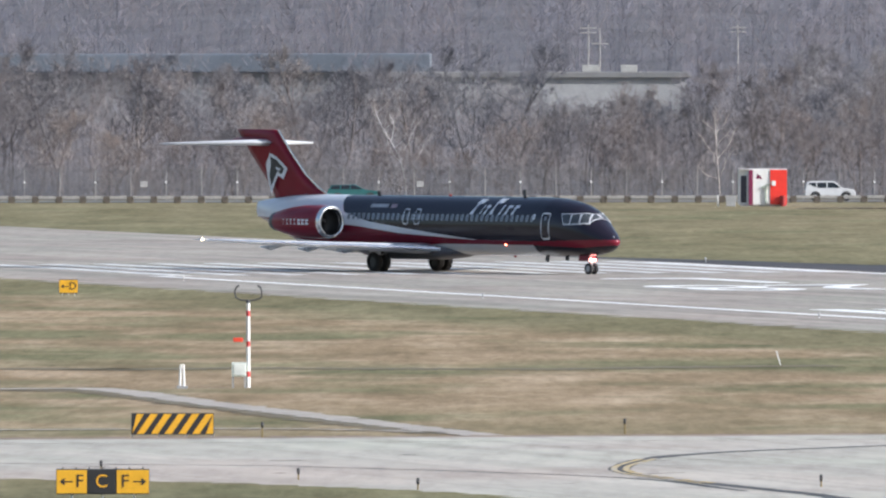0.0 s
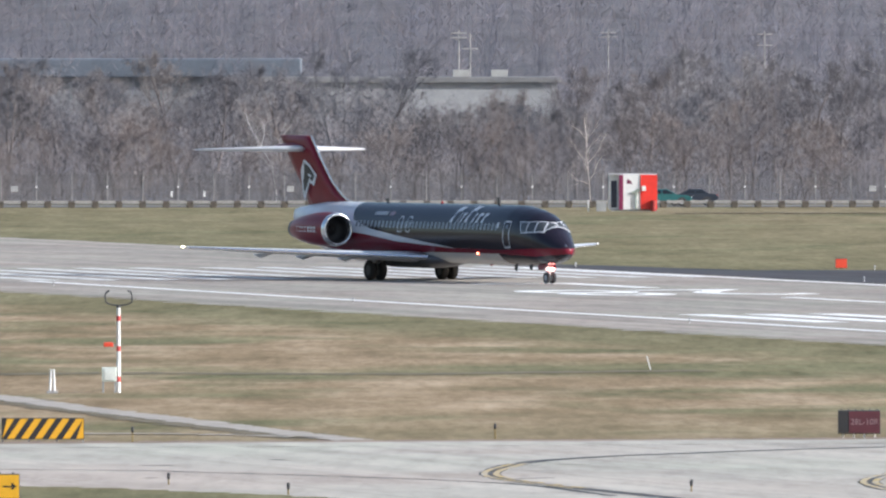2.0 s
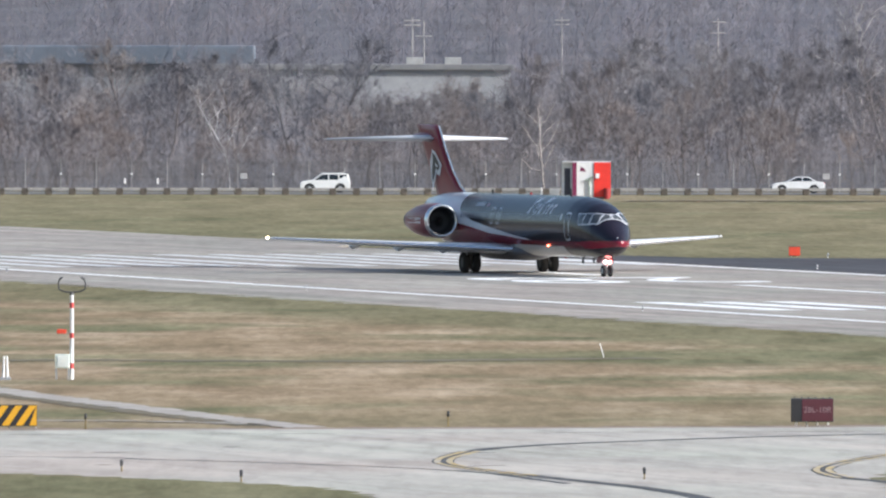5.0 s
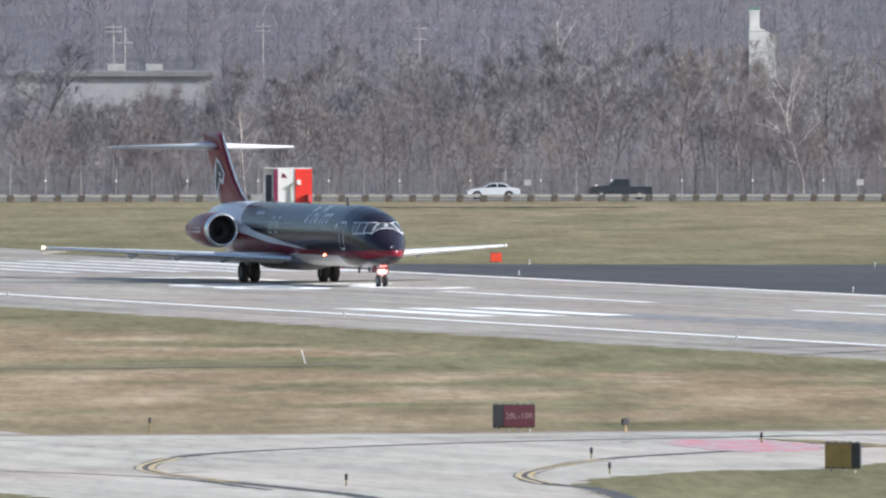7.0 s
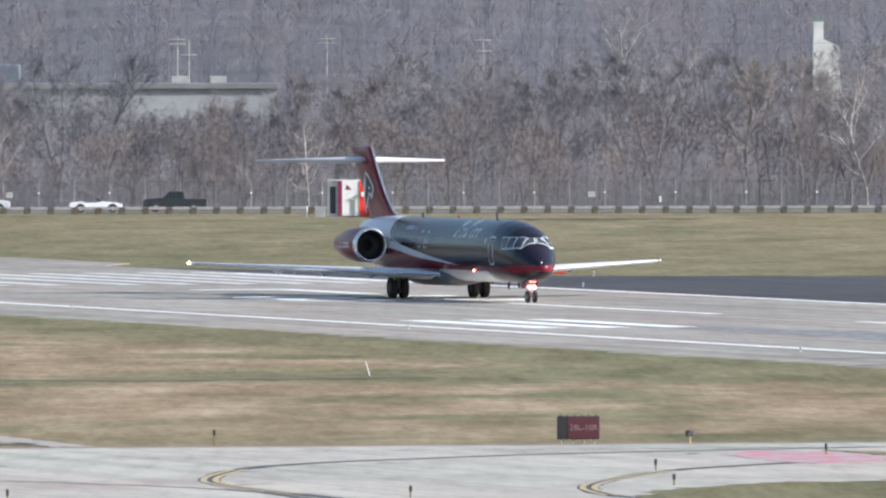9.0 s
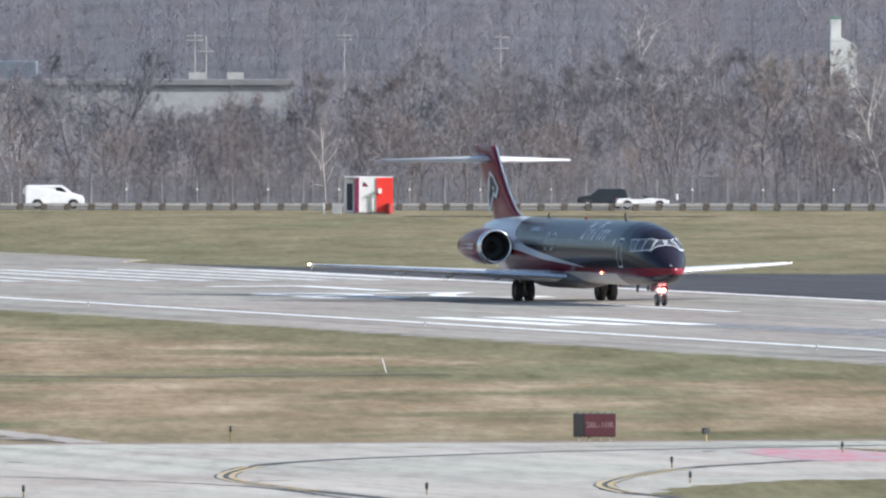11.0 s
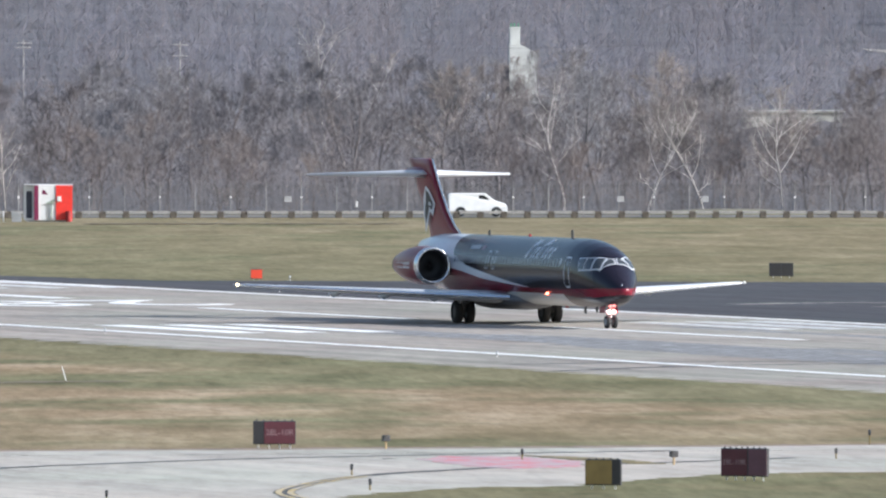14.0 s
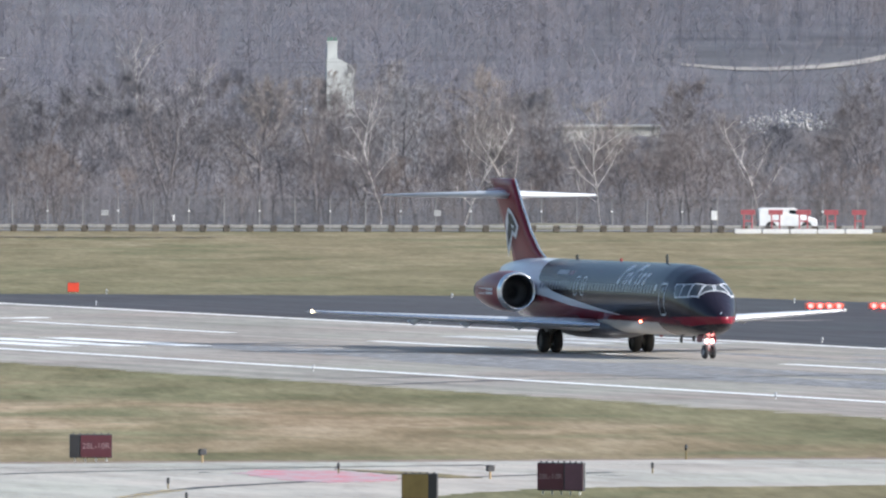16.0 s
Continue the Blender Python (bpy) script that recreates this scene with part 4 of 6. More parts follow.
def hull_frame(name, outline, width, material, side=-1, out=0.014):
    """A narrow painted or metal border on the hull round an outline."""
    dense = []
    for (xa, za), (xb, zb) in zip(outline, outline[1:] + outline[:1]):
        k = max(1, int(math.hypot(xb - xa, zb - za) / 0.12))
        dense += [(xa + (xb - xa) * j / k, za + (zb - za) * j / k) for j in range(k)]
    outline = dense
    cx = sum(p[0] for p in outline) / len(outline)
    cz = sum(p[1] for p in outline) / len(outline)
    vs, fs, n = [], [], len(outline)
    for x, z in outline:
        d = Vector((x - cx, z - cz)).normalized() * width
        vs += [side_point(x, z, side, out), side_point(x - d.x, z - d.y, side, out)]
    for k in range(n):
        a, b = 2 * k, 2 * ((k + 1) % n)
        fs.append((a, b, b + 1, a + 1))
    return mesh_of(name, vs, fs, [material])


def livery():
    """Gloss navy, a white swoosh that grows towards the tail, a red band below it and a grey belly."""
    m, nodes, links, b = principled("fuselage_paint")
    tc, sep = nodes.new("ShaderNodeTexCoord"), nodes.new("ShaderNodeSeparateXYZ")
    links.new(tc.outputs["Object"], sep.inputs[0])
    mr = nodes.new("ShaderNodeMapRange")
    mr.inputs["From Min"].default_value, mr.inputs["From Max"].default_value = -18, 22
    links.new(sep.outputs["X"], mr.inputs["Value"])

    def above(points):
        fc = nodes.new("ShaderNodeFloatCurve")
        c = fc.mapping.curves[0]
        pts = [((x + 18) / 40, z / 6) for x, z in points]
        while len(c.points) < len(pts):
            c.points.new(0.5, 0.5)
        for p, q in zip(c.points, pts):
            p.location, p.handle_type = q, "VECTOR"
        fc.mapping.update()
        links.new(mr.outputs[0], fc.inputs["Value"])
        mul = nodes.new("ShaderNodeMath")
        mul.operation = "MULTIPLY"
        links.new(fc.outputs[0], mul.inputs[0])
        mul.inputs[1].default_value = 6.0
        gt = nodes.new("ShaderNodeMath")
        gt.operation = "GREATER_THAN"
        links.new(sep.outputs["Z"], gt.inputs[0])
        links.new(mul.outputs[0], gt.inputs[1])
        return gt.outputs[0]

    navy, white, red, grey = (0.015, 0.0125, 0.021), (0.62, 0.64, 0.68), (0.165, 0.012, 0.026), (0.56, 0.56, 0.56)
    belly = above([(-18, 2.2), (-10, 1.9), (-2, 1.5), (5, 1.74), (13.6, 1.74), (18, 1.62), (20.2, 1.8), (22, 1.8)])
    over_red = above([(-18, 3.3), (-12, 3.2), (-6, 2.95), (-3, 2.75), (1, 2.35), (8, 2.02), (14, 1.98), (19, 2.12), (22, 2.12)])
    nose_under = above([(-18, 0.0), (13.5, 0.0), (14.0, 6.0), (22, 6.0)])
    over_white = above([(-18, 6.0), (-6.2, 6.0), (-5.6, 4.7), (-4.6, 3.6), (-2, 3.05), (1, 2.72), (5, 2.32), (8.4, 2.02), (14, 1.98), (19, 2.12), (22, 2.12)])
    col = mixed(nodes, links, mixed(nodes, links, navy, grey, nose_under), red, belly)
    col = mixed(nodes, links, col, white, over_red)
    col = mixed(nodes, links, col, navy, over_white)
    # soot and dust
    dirt = ramp(nodes, [(0.3, (0.8, 0.8, 0.8)), (0.65, (1, 1, 1))])
    links.new(noise_of(nodes, links, coords(nodes, links, scale=(0.15, 1, 1)), 1.2, 6, 0.65), dirt.inputs[0])
    col = mixed(nodes, links, col, dirt.outputs[0], 0.7, "MULTIPLY")
    links.new(col, b.inputs["Base Color"])
    b.inputs["Roughness"].default_value = 0.22
    b.inputs["Specular IOR Level"].default_value = 0.34
    return m


def foil(x_le, x_te, y, z, thick, n=9, up=False):
    """A closed aerofoil section at span y."""
    pts = []
    for k in range(2 * n):
        t = k / n if k < n else (2 * n - k) / n
        s = 1 if k < n else -1
        x = x_le + (x_te - x_le) * t
        h = thick * (1.5 * math.sqrt(max(t, 0)) - 1.5 * t) * 1.05 * s
        pts.append(Vector((x, h, z)) if up else Vector((x, y, z + h)))
    return pts


def loft(name, rings, material, smooth=True):
    vs = [p for r in rings for p in r]
    n = len(rings[0])
    fs = [(i * n + k, i * n + (k + 1) % n, (i + 1) * n + (k + 1) % n, (i + 1) * n + k) for i in range(len(rings) - 1) for k in range(n)]
    fs += [tuple(range(n))[::-1], tuple(range((len(rings) - 1) * n, len(rings) * n))]
    return mesh_of(name, vs, fs, [material], smooth)


def revolve(name, prof, material, axis_at, n=28):
    """A body of revolution about x; prof: (x, radius)."""
    vs, fs = [], []
    for x, r in prof:
        vs += [(axis_at[0] + x, axis_at[1] + r * math.cos(6.28319 * k / n), axis_at[2] + r * math.sin(6.28319 * k / n)) for k in range(n)]
    for i in range(len(prof) - 1):
        fs += [(i * n + k, i * n + (k + 1) % n, (i + 1) * n + (k + 1) % n, (i + 1) * n + k) for k in range(n)]
    return mesh_of(name, vs, fs, [material], True)


def wheel_mesh(r, w, material):
    prof = [(-w / 2 + 0.02, r * 0.55), (-w / 2, r * 0.72), (-w / 2 + 0.03, r * 0.93), (-w / 2 + 0.09, r), (w / 2 - 0.09, r), (w / 2 - 0.03, r * 0.93), (w / 2, r * 0.72), (w / 2 - 0.02, r * 0.55)]
    n, vs, fs = 24, [], []
    for y, rr in prof:
        vs += [(rr * math.cos(6.28319 * k / n), y, rr * math.sin(6.28319 * k / n)) for k in range(n)]
    for i in range(len(prof) - 1):
        fs += [(i * n + k, i * n + (k + 1) % n, (i + 1) * n + (k + 1) % n, (i + 1) * n + k) for k in range(n)]
    return mesh_of("tyre", vs, fs, [material], True)


def build_airliner():
    jet = thing("airliner", "navy, red and white twin-engined jet airliner rolling on the runway", "airplane")
    paint = livery()
    navy_white = plain("window_frame_white", (0.62, 0.64, 0.67), 0.35, wear=0.08)
    grey_white = plain("wing_grey", (0.56, 0.58, 0.61), 0.32, 0.0, wear=0.12, scale=0.7)
    tail_red = plain("tail_red", (0.19, 0.011, 0.026), 0.28, wear=0.14, scale=0.5)
    tail_red.node_tree.nodes["Principled BSDF"].inputs["Specular IOR Level"].default_value = 0.18
    bare_metal = plain("polished_lip", (0.72, 0.73, 0.75), 0.25, 0.85, wear=0.08)
    inlet = plain("inlet_dark", (0.012, 0.012, 0.014), 0.6, wear=0.1)
    letter_white = plain("lettering_white", (0.66, 0.68, 0.72), 0.4, wear=0.06)
    # fuselage
    xs = sorted({float(x) for x in STATIONS[:, 0]} | set(np.linspace(-15.0, 20.0, 110)))
    n = 44
    rings = []
    for x in xs:
        zc, w, h = hull(x)
        rings.append([Vector((x, w * math.cos(6.28319 * k / n), zc + h * math.sin(6.28319 * k / n))) for k in range(n)])
    part("fuselage", loft("fuselage", rings, paint), jet, "gloss navy hull with red band and white swoosh")
    # wing-body fairing
    fair = []
    for x, w, h, zc in ((6.2, 0.3, 0.15, 1.25), (5.2, 1.2, 0.42, 1.28), (3.5, 1.72, 0.58, 1.32), (-1.0, 1.78, 0.62, 1.34), (-3.4, 1.4, 0.5, 1.38), (-5.0, 0.3, 0.15, 1.42)):
        fair.append([Vector((x, w * math.cos(6.28319 * k / 20), zc + h * math.sin(6.28319 * k / 20))) for k in range(20)])
    part("belly_fairing", loft("belly_fairing", fair[::-1], plain("belly_dark", (0.10, 0.10, 0.115), 0.4)), jet, "dark belly fairing under the wing")
    # wings
    for side in (-1, 1):
        rs = [foil(4.6, -2.3, side * 1.3, 1.42, 0.85), foil(3.1, -2.35, side * 4.3, 1.56, 0.62), foil(-2.15, -3.65, side * 14.0, 2.02, 0.20), foil(-2.75, -3.6, side * 14.22, 2.04, 0.05)]
        wing = part("wing", loft("wing", rs if side > 0 else [r[::-1] for r in rs], grey_white), jet, "pale grey wing")
        lip = [(4.63, 1.3, 1.42), (3.13, 4.3, 1.56), (-2.12, 14.0, 2.02)]
        bm = bmesh.new()
        for (x0, y0, z0), (x1, y1, z1) in zip(lip, lip[1:]):
            add_tube(bm, (x0 - 0.03, side * y0, z0), (x1 - 0.02, side * y1, z1), 0.15 if y0 < 4 else 0.12, 0.12 if y0 < 4 else 0.05, 8)
        part("slat", bm_mesh("slat", bm, bare_metal), wing, "bare metal leading edge")
        for y, x in ((3.4, -2.3), (6.1, -2.6), (8.8, -2.9)):
            bm = bmesh.new()
            z = 1.42 + (y - 1.3) * 0.047 - 0.16
            add_tube(bm, (x + 1.7, side * y, z + 0.04), (x + 0.2, side * y, z - 0.12), 0.05, 0.15, 8)
            add_tube(bm, (x + 0.2, side * y, z - 0.12), (x - 0.8, side * y, z - 0.08), 0.15, 0.03, 8)
            part("flap_track_fairing", bm_mesh("flap_track_fairing", bm, grey_white, True), wing)
        bm = bmesh.new()
        bmesh.ops.create_uvsphere(bm, u_segments=10, v_segments=8, radius=0.075, matrix=Matrix.Translation((-2.5, side * 14.25, 2.05)))
        part("wingtip_light", bm_mesh("wingtip_light", bm, LAMP_WARM if side < 0 else WHITE_PAINT, True), wing, "glowing wingtip light" if side < 0 else "unlit wingtip lens")
    # fin with its curved root
    fin = []
    for z, le, te, t in ((4.3, -6.9, -13.6, 0.2), (4.6, -8.2, -13.7, 0.36), (5.05, -9.3, -14.0, 0.45), (5.9, -10.6, -14.8, 0.46), (7.2, -12.0, -16.1, 0.44), (8.3, -13.0, -17.1, 0.42), (8.6, -13.3, -17.4, 0.3), (8.66, -13.8, -17.3, 0.1)):
        fin.append(foil(le + 0.25, te + 0.25, 0, z, t, up=True))
    f = part("fin", loft("fin", fin, tail_red), jet, "dark red swept tail fin")
    # bright metal strip added along the edge to carry the sun's glint
    edge = bmesh.new()
    for a, b in zip(fin[1:6], fin[2:7]):
        add_tube(edge, a[0], b[0], 0.06, 0.06, 6)
    part("leading_edge", bm_mesh("leading_edge", edge, bare_metal), f, "bright metal strip for the glint on the leading edge")
    # the emblem on the fin, drawn as plain shapes
    for side in (-1, 1):
        def on_fin(pts, out):
            return [Vector((x, side * (0.19 + out), z)) for x, z in pts]
        emblem = [(a - 0.75, b - 0.2) for a, b in ((-12.9, 7.4), (-12.2, 7.15), (-11.15, 6.45), (-11.55, 5.75), (-12.1, 6.0), (-12.75, 4.85), (-13.15, 5.9), (-13.3, 6.7))]
        inner = [(a - 0.75, b - 0.2) for a, b in ((-12.85, 7.18), (-12.2, 6.95), (-11.45, 6.4), (-11.75, 6.05), (-12.15, 6.25), (-12.3, 6.0), (-12.75, 5.35), (-12.95, 6.0), (-12.8, 6.6))]
        slit = [(a - 0.75, b - 0.2) for a, b in ((-12.3, 6.55), (-11.8, 6.4), (-11.95, 6.28), (-12.25, 6.38))]
        for pts, mt, out, nm in ((emblem, letter_white, 0.02, "emblem_border"), (inner, BLACK_PAINT, 0.03, "emblem"), (slit, letter_white, 0.04, "emblem_stripe")):
            vs = on_fin(pts, out)
            me = mesh_of(nm, vs, [tuple(range(len(vs)))[::(1 if side < 0 else -1)]], [mt])
            part(nm, me, f)
    # tailplane
    for side in (-1, 1):
        rs = [foil(-13.4, -17.2, side * 0.05, 7.84, 0.55), foil(-13.8, -17.3, side * 0.7, 7.84, 0.48), foil(-16.5, -18.1, side * 5.58, 7.78, 0.16), foil(-17.0, -18.0, side * 5.7, 7.78, 0.05)]
        part("tailplane", loft("tailplane", rs if side > 0 else [r[::-1] for r in rs], grey_white), jet, "white swept tailplane on the fin")
    part("fin_cap", loft("fin_cap", [[Vector((x, r * math.cos(6.28319 * k / 12), 7.92 + r * math.sin(6.28319 * k / 12))) for k in range(12)] for x, r in ((-18.1, 0.03), (-17.4, 0.2), (-15.3, 0.3), (-13.7, 0.22), (-13.2, 0.03))], tail_red), jet)
    # engines
    for side in (-1, 1):
        at = (-4.3, side * 2.74, 3.0)
        outer = [(-0.02, 0.84), (0.06, 0.90), (0.03, 0.96), (-0.3, 1.02), (-1.0, 1.04), (-2.3, 1.02), (-3.5, 0.92), (-4.5, 0.77), (-5.2, 0.62)]
        e = part("engine", revolve("engine", outer[3:], tail_red, at), jet, "dark red rear engine nacelle")
        part("inlet_lip", revolve("inlet_lip", [(-0.25, 0.80)] + outer[:4], bare_metal, at), e, "polished metal inlet ring")
        part("inlet_duct", revolve("inlet_duct", [(-0.02, 0.83), (-0.5, 0.78), (-1.0, 0.77), (-1.05, 0.2), (-0.75, 0.14), (-0.6, 0.01)], inlet, at), e, "dark inlet with fan hub")
        part("nozzle", revolve("nozzle", [(-5.1, 0.64), (-5.5, 0.57), (-5.7, 0.48), (-5.3, 0.42), (-5.3, 0.01)], DARK_METAL, at), e, "dark metal exhaust nozzle")
        for k in range(7):
            x0 = at[0] - 3.7 + 0.40 * k
            rr = float(np.interp(-(x0 - at[0]), [0.3, 1.0, 2.3, 3.5, 4.5], [1.02, 1.04, 1.02, 0.92, 0.77])) + 0.012
            vs = []
            for dx, za in ((0, -0.17), (0.28, -0.17), (0.28, 0.17), (0, 0.17)):
                a = za / rr
                vs.append((x0 + dx, at[1] + side * rr * math.cos(a), at[2] + rr * math.sin(a)))
            part("lettering_bar", mesh_of("lettering_bar", vs, [(0, 1, 2, 3) if side < 0 else (3, 2, 1, 0)], [letter_white]), e)
        pyl = [foil(-5.4, -9.2, side * 1.3, 3.1, 0.3), foil(-5.3, -9.2, side * 2.0, 3.05, 0.3)]
        part("pylon", loft("pylon", pyl if side > 0 else [r[::-1] for r in pyl], navy_white), e)
    # cabin windows and doors, on both sides
    win = rounded(-0.115, 0.115, -0.17, 0.17, 0.09)
    window_rim = plain("window_rim", (0.20, 0.215, 0.24), 0.35, wear=0.08)
    pane_mat = plain("cabin_window", (0.16, 0.18, 0.21), 0.2, wear=0.05)
    for side in (-1, 1):
        for k in range(38):
            x = -4.0 + 0.483 * k
            if 14.4 < x < 15.9:
                continue
            o = [(x + a, 3.36 + b) for a, b in win]
            w = part("window", hull_frame("window_frame", [(x + a * 1.25, 3.36 + b * 1.2) for a, b in win], 0.05, window_rim, side, 0.010), jet)
            part("pane", hull_patch("pane", o, pane_mat, side, 0.006), w)
        for x in (1.62, 2.72):
            o = rounded(x - 0.27, x + 0.27, 2.9, 3.86, 0.16)
            part("emergency_exit", hull_frame("emergency_exit", o, 0.06, navy_white, side), jet, "overwing exit with pale outline")
        o = rounded(14.75, 15.5, 2.1, 3.72, 0.16)
        door = part("door", hull_frame("door", o, 0.09, navy_white, side), jet, "cabin door with pale outline")
        part("door_window", hull_patch("door_window", rounded(15.02, 15.22, 3.25, 3.5, 0.07), pane_mat, side, 0.012), door)
        part("vent", hull_patch("vent", rounded(13.9, 14.12, 3.3, 3.62, 0.06), navy_white, side, 0.01), jet)
        # cockpit windows in a white surround
        panes = ([(16.42, 33), (16.75, 13), (17.18, 16), (17.12, 39)], [(17.25, 17), (17.86, 25), (17.70, 51), (17.20, 41)], [(17.95, 27), (18.42, 41), (18.16, 70), (17.78, 54)], [(18.46, 46), (18.55, 86), (18.26, 86), (18.22, 73)])
        for o in panes:
            cx, ca = sum(p[0] for p in o) / 4, sum(p[1] for p in o) / 4
            big = [(cx + (x - cx) * 1.19, ca + (a - ca) * 1.19) for x, a in o]
            fr = part("cockpit_window", round_patch("cockpit_frame", big, letter_white, side, 0.012), jet, "cockpit window in a white surround")
            part("cockpit_pane", round_patch("cockpit_pane", o, COCKPIT_GLASS, side, 0.026), fr)
        # the airline's name, as plain slanted bars
        x = 7.7
        for wdt, hgt, lean in ((0.85, 0.90, 0.5), (0.24, 0.56, 0.4), (0.42, 0.56, 0.4), (0.80, 0.95, 0.3), (0.40, 0.56, 0.4), (0.56, 0.56, 0.4), (0.56, 0.56, 0.4)):
            z0 = 3.58
            ol = [(x, z0), (x + wdt * 0.42, z0), (x + wdt * 0.42 + lean * hgt, z0 + hgt), (x + lean * hgt, z0 + hgt)]
            part("lettering_bar", hull_patch("lettering_bar", ol, letter_white, side, 0.011), jet)
            ol = [(x + wdt * 0.3, z0 + hgt * 0.72), (x + wdt * 1.0, z0 + hgt * 0.72), (x + wdt * 1.0 + lean * hgt * 0.25, z0 + hgt), (x + wdt * 0.3 + lean * hgt * 0.25, z0 + hgt)]
            if wdt > 0.4:
                part("lettering_bar", hull_patch("lettering_bar", ol, letter_white, side, 0.013), jet)
            x += wdt + 0.12
        part("number_bar", hull_patch("number_bar", rounded(-2.2, -0.5, 3.92, 4.12, 0.02), plain("faint_white", (0.35, 0.37, 0.4), 0.5, wear=0.3), side, 0.01), jet)
        part("flag_mark", hull_patch("flag_mark", rounded(-0.2, 0.35, 3.9, 4.12, 0.02), plain("faint_flag", (0.30, 0.22, 0.25), 0.5), side, 0.01), jet)
    # aerials and probes
    for x, z, h in ((11.2, 4.62, 0.45), (13.4, 1.08, -0.35), (15.3, 1.12, -0.3), (-3.0, 4.64, 0.25)):
        bm = bmesh.new()
        add_box(bm, (0.32, 0.04, abs(h)), (x, 0, z + h / 2), pose(0, 0, 0, 0, -12 if h > 0 else 12, 0), 0.01)
        part("aerial", bm_mesh("aerial", bm, BLACK_PAINT), jet)
    for x, z in ((10.3, 1.02), (4.0, 4.70)):
        bm = bmesh.new()
        bmesh.ops.create_uvsphere(bm, u_segments=10, v_segments=8, radius=0.09, matrix=Matrix.Translation((x, 0, z)))
        part("beacon", bm_mesh("beacon", bm, plain("beacon_red", (0.25, 0.03, 0.03), 0.2, wear=0), True), jet, "red anti-collision beacon")
    p = side_point(11.0, 1.75, -1, 0.03)
    bm = bmesh.new()
    bmesh.ops.create_uvsphere(bm, u_segments=12, v_segments=8, radius=0.06, matrix=Matrix.Translation(p))
    part("wing_inspection_light", bm_mesh("wing_inspection_light", bm, plain("hull_lamp", (1.0, 0.16, 0.08), 0.3, wear=0, glow=16), True), jet, "glowing reddish light on the hull")
    # main gear
    tyre = wheel_mesh(0.60, 0.44, RUBBER)
    hub = tube_mesh("rim", (0, -0.16, 0), (0, 0.16, 0), 0.33, 0.33, DARK_METAL, 16)
    for side in (-1, 1):
        y = side * 2.44
        g = part("main_gear", tube_mesh("main_gear", (0, y, 0.56), (-0.1, y - side * 0.15, 1.75), 0.13, 0.16, GREY_METAL, 10), jet, "main landing gear leg with twin wheels")
        bm = bmesh.new()
        add_tube(bm, (0, y, 0.9), (1.0, y - side * 0.5, 1.5), 0.05, 0.05, 6)
        add_tube(bm, (0, y - 0.34, 0.56), (0, y + 0.34, 0.56), 0.08, 0.08, 8)
        add_tube(bm, (0, y, 1.0), (-0.1, y - side * 1.3, 1.5), 0.06, 0.06, 6)
        part("brace", bm_mesh("brace", bm, GREY_METAL), g)
        bm = bmesh.new()
        add_box(bm, (1.1, 0.05, 0.75), (0.1, y + side * 0.42, 1.4), pose(0, 0, 0, side * -14), 0.02)
        part("gear_door", bm_mesh("gear_door", bm, grey_white), g)
        for dy in (-0.33, 0.33):
            w = part("wheel", tyre, g, "black tyre", pose(0, y + dy, 0.60))
            part("rim", hub, w)
    # nose gear
    ng = part("nose_gear", tube_mesh("nose_gear", (17.6, 0, 0.34), (17.45, 0, 1.5), 0.09, 0.12, GREY_METAL, 10), jet, "nose landing gear with twin wheels")
    small = wheel_mesh(0.35, 0.22, RUBBER)
    hub2 = tube_mesh("rim", (0, -0.09, 0), (0, 0.09, 0), 0.18, 0.18, GREY_METAL, 12)
    for dy in (-0.2, 0.2):
        w = part("wheel", small, ng, "small black tyre", pose(17.6, dy, 0.35))
        part("rim", hub2, w)
    bm = bmesh.new()
    add_tube(bm, (17.6, -0.2, 0.35), (17.6, 0.2, 0.35), 0.05, 0.05, 8)
    add_tube(bm, (17.5, 0, 0.8), (16.7, 0, 1.3), 0.045, 0.045, 6)
    part("brace", bm_mesh("brace", bm, GREY_METAL), ng)
    for side in (-1, 1):
        bm = bmesh.new()
        add_box(bm, (0.85, 0.04, 0.42), (17.25, side * 0.34, 1.02), pose(0, 0, 0, side * 8), 0.02)
        part("gear_door", bm_mesh("gear_door", bm, tail_red), ng)
        bm = bmesh.new()
        bmesh.ops.create_uvsphere(bm, u_segments=12, v_segments=8, radius=0.11, matrix=Matrix.Translation((17.72, side * 0.14, 0.88)))
        part("taxi_light", bm_mesh("taxi_light", bm, LAMP_PINK, True), ng, "glowing taxi light")
    # bright bead added on the nose as a stand-in for a glint
    bm = bmesh.new()
    bmesh.ops.create_uvsphere(bm, u_segments=10, v_segments=8, radius=0.06, matrix=Matrix.Translation((19.86, -0.15, 2.28)))
    part("nose_probe", bm_mesh("nose_probe", bm, bare_metal, True), jet, "small bright metal bead for a glint on the nose")
    return jet


airliner = build_airliner()


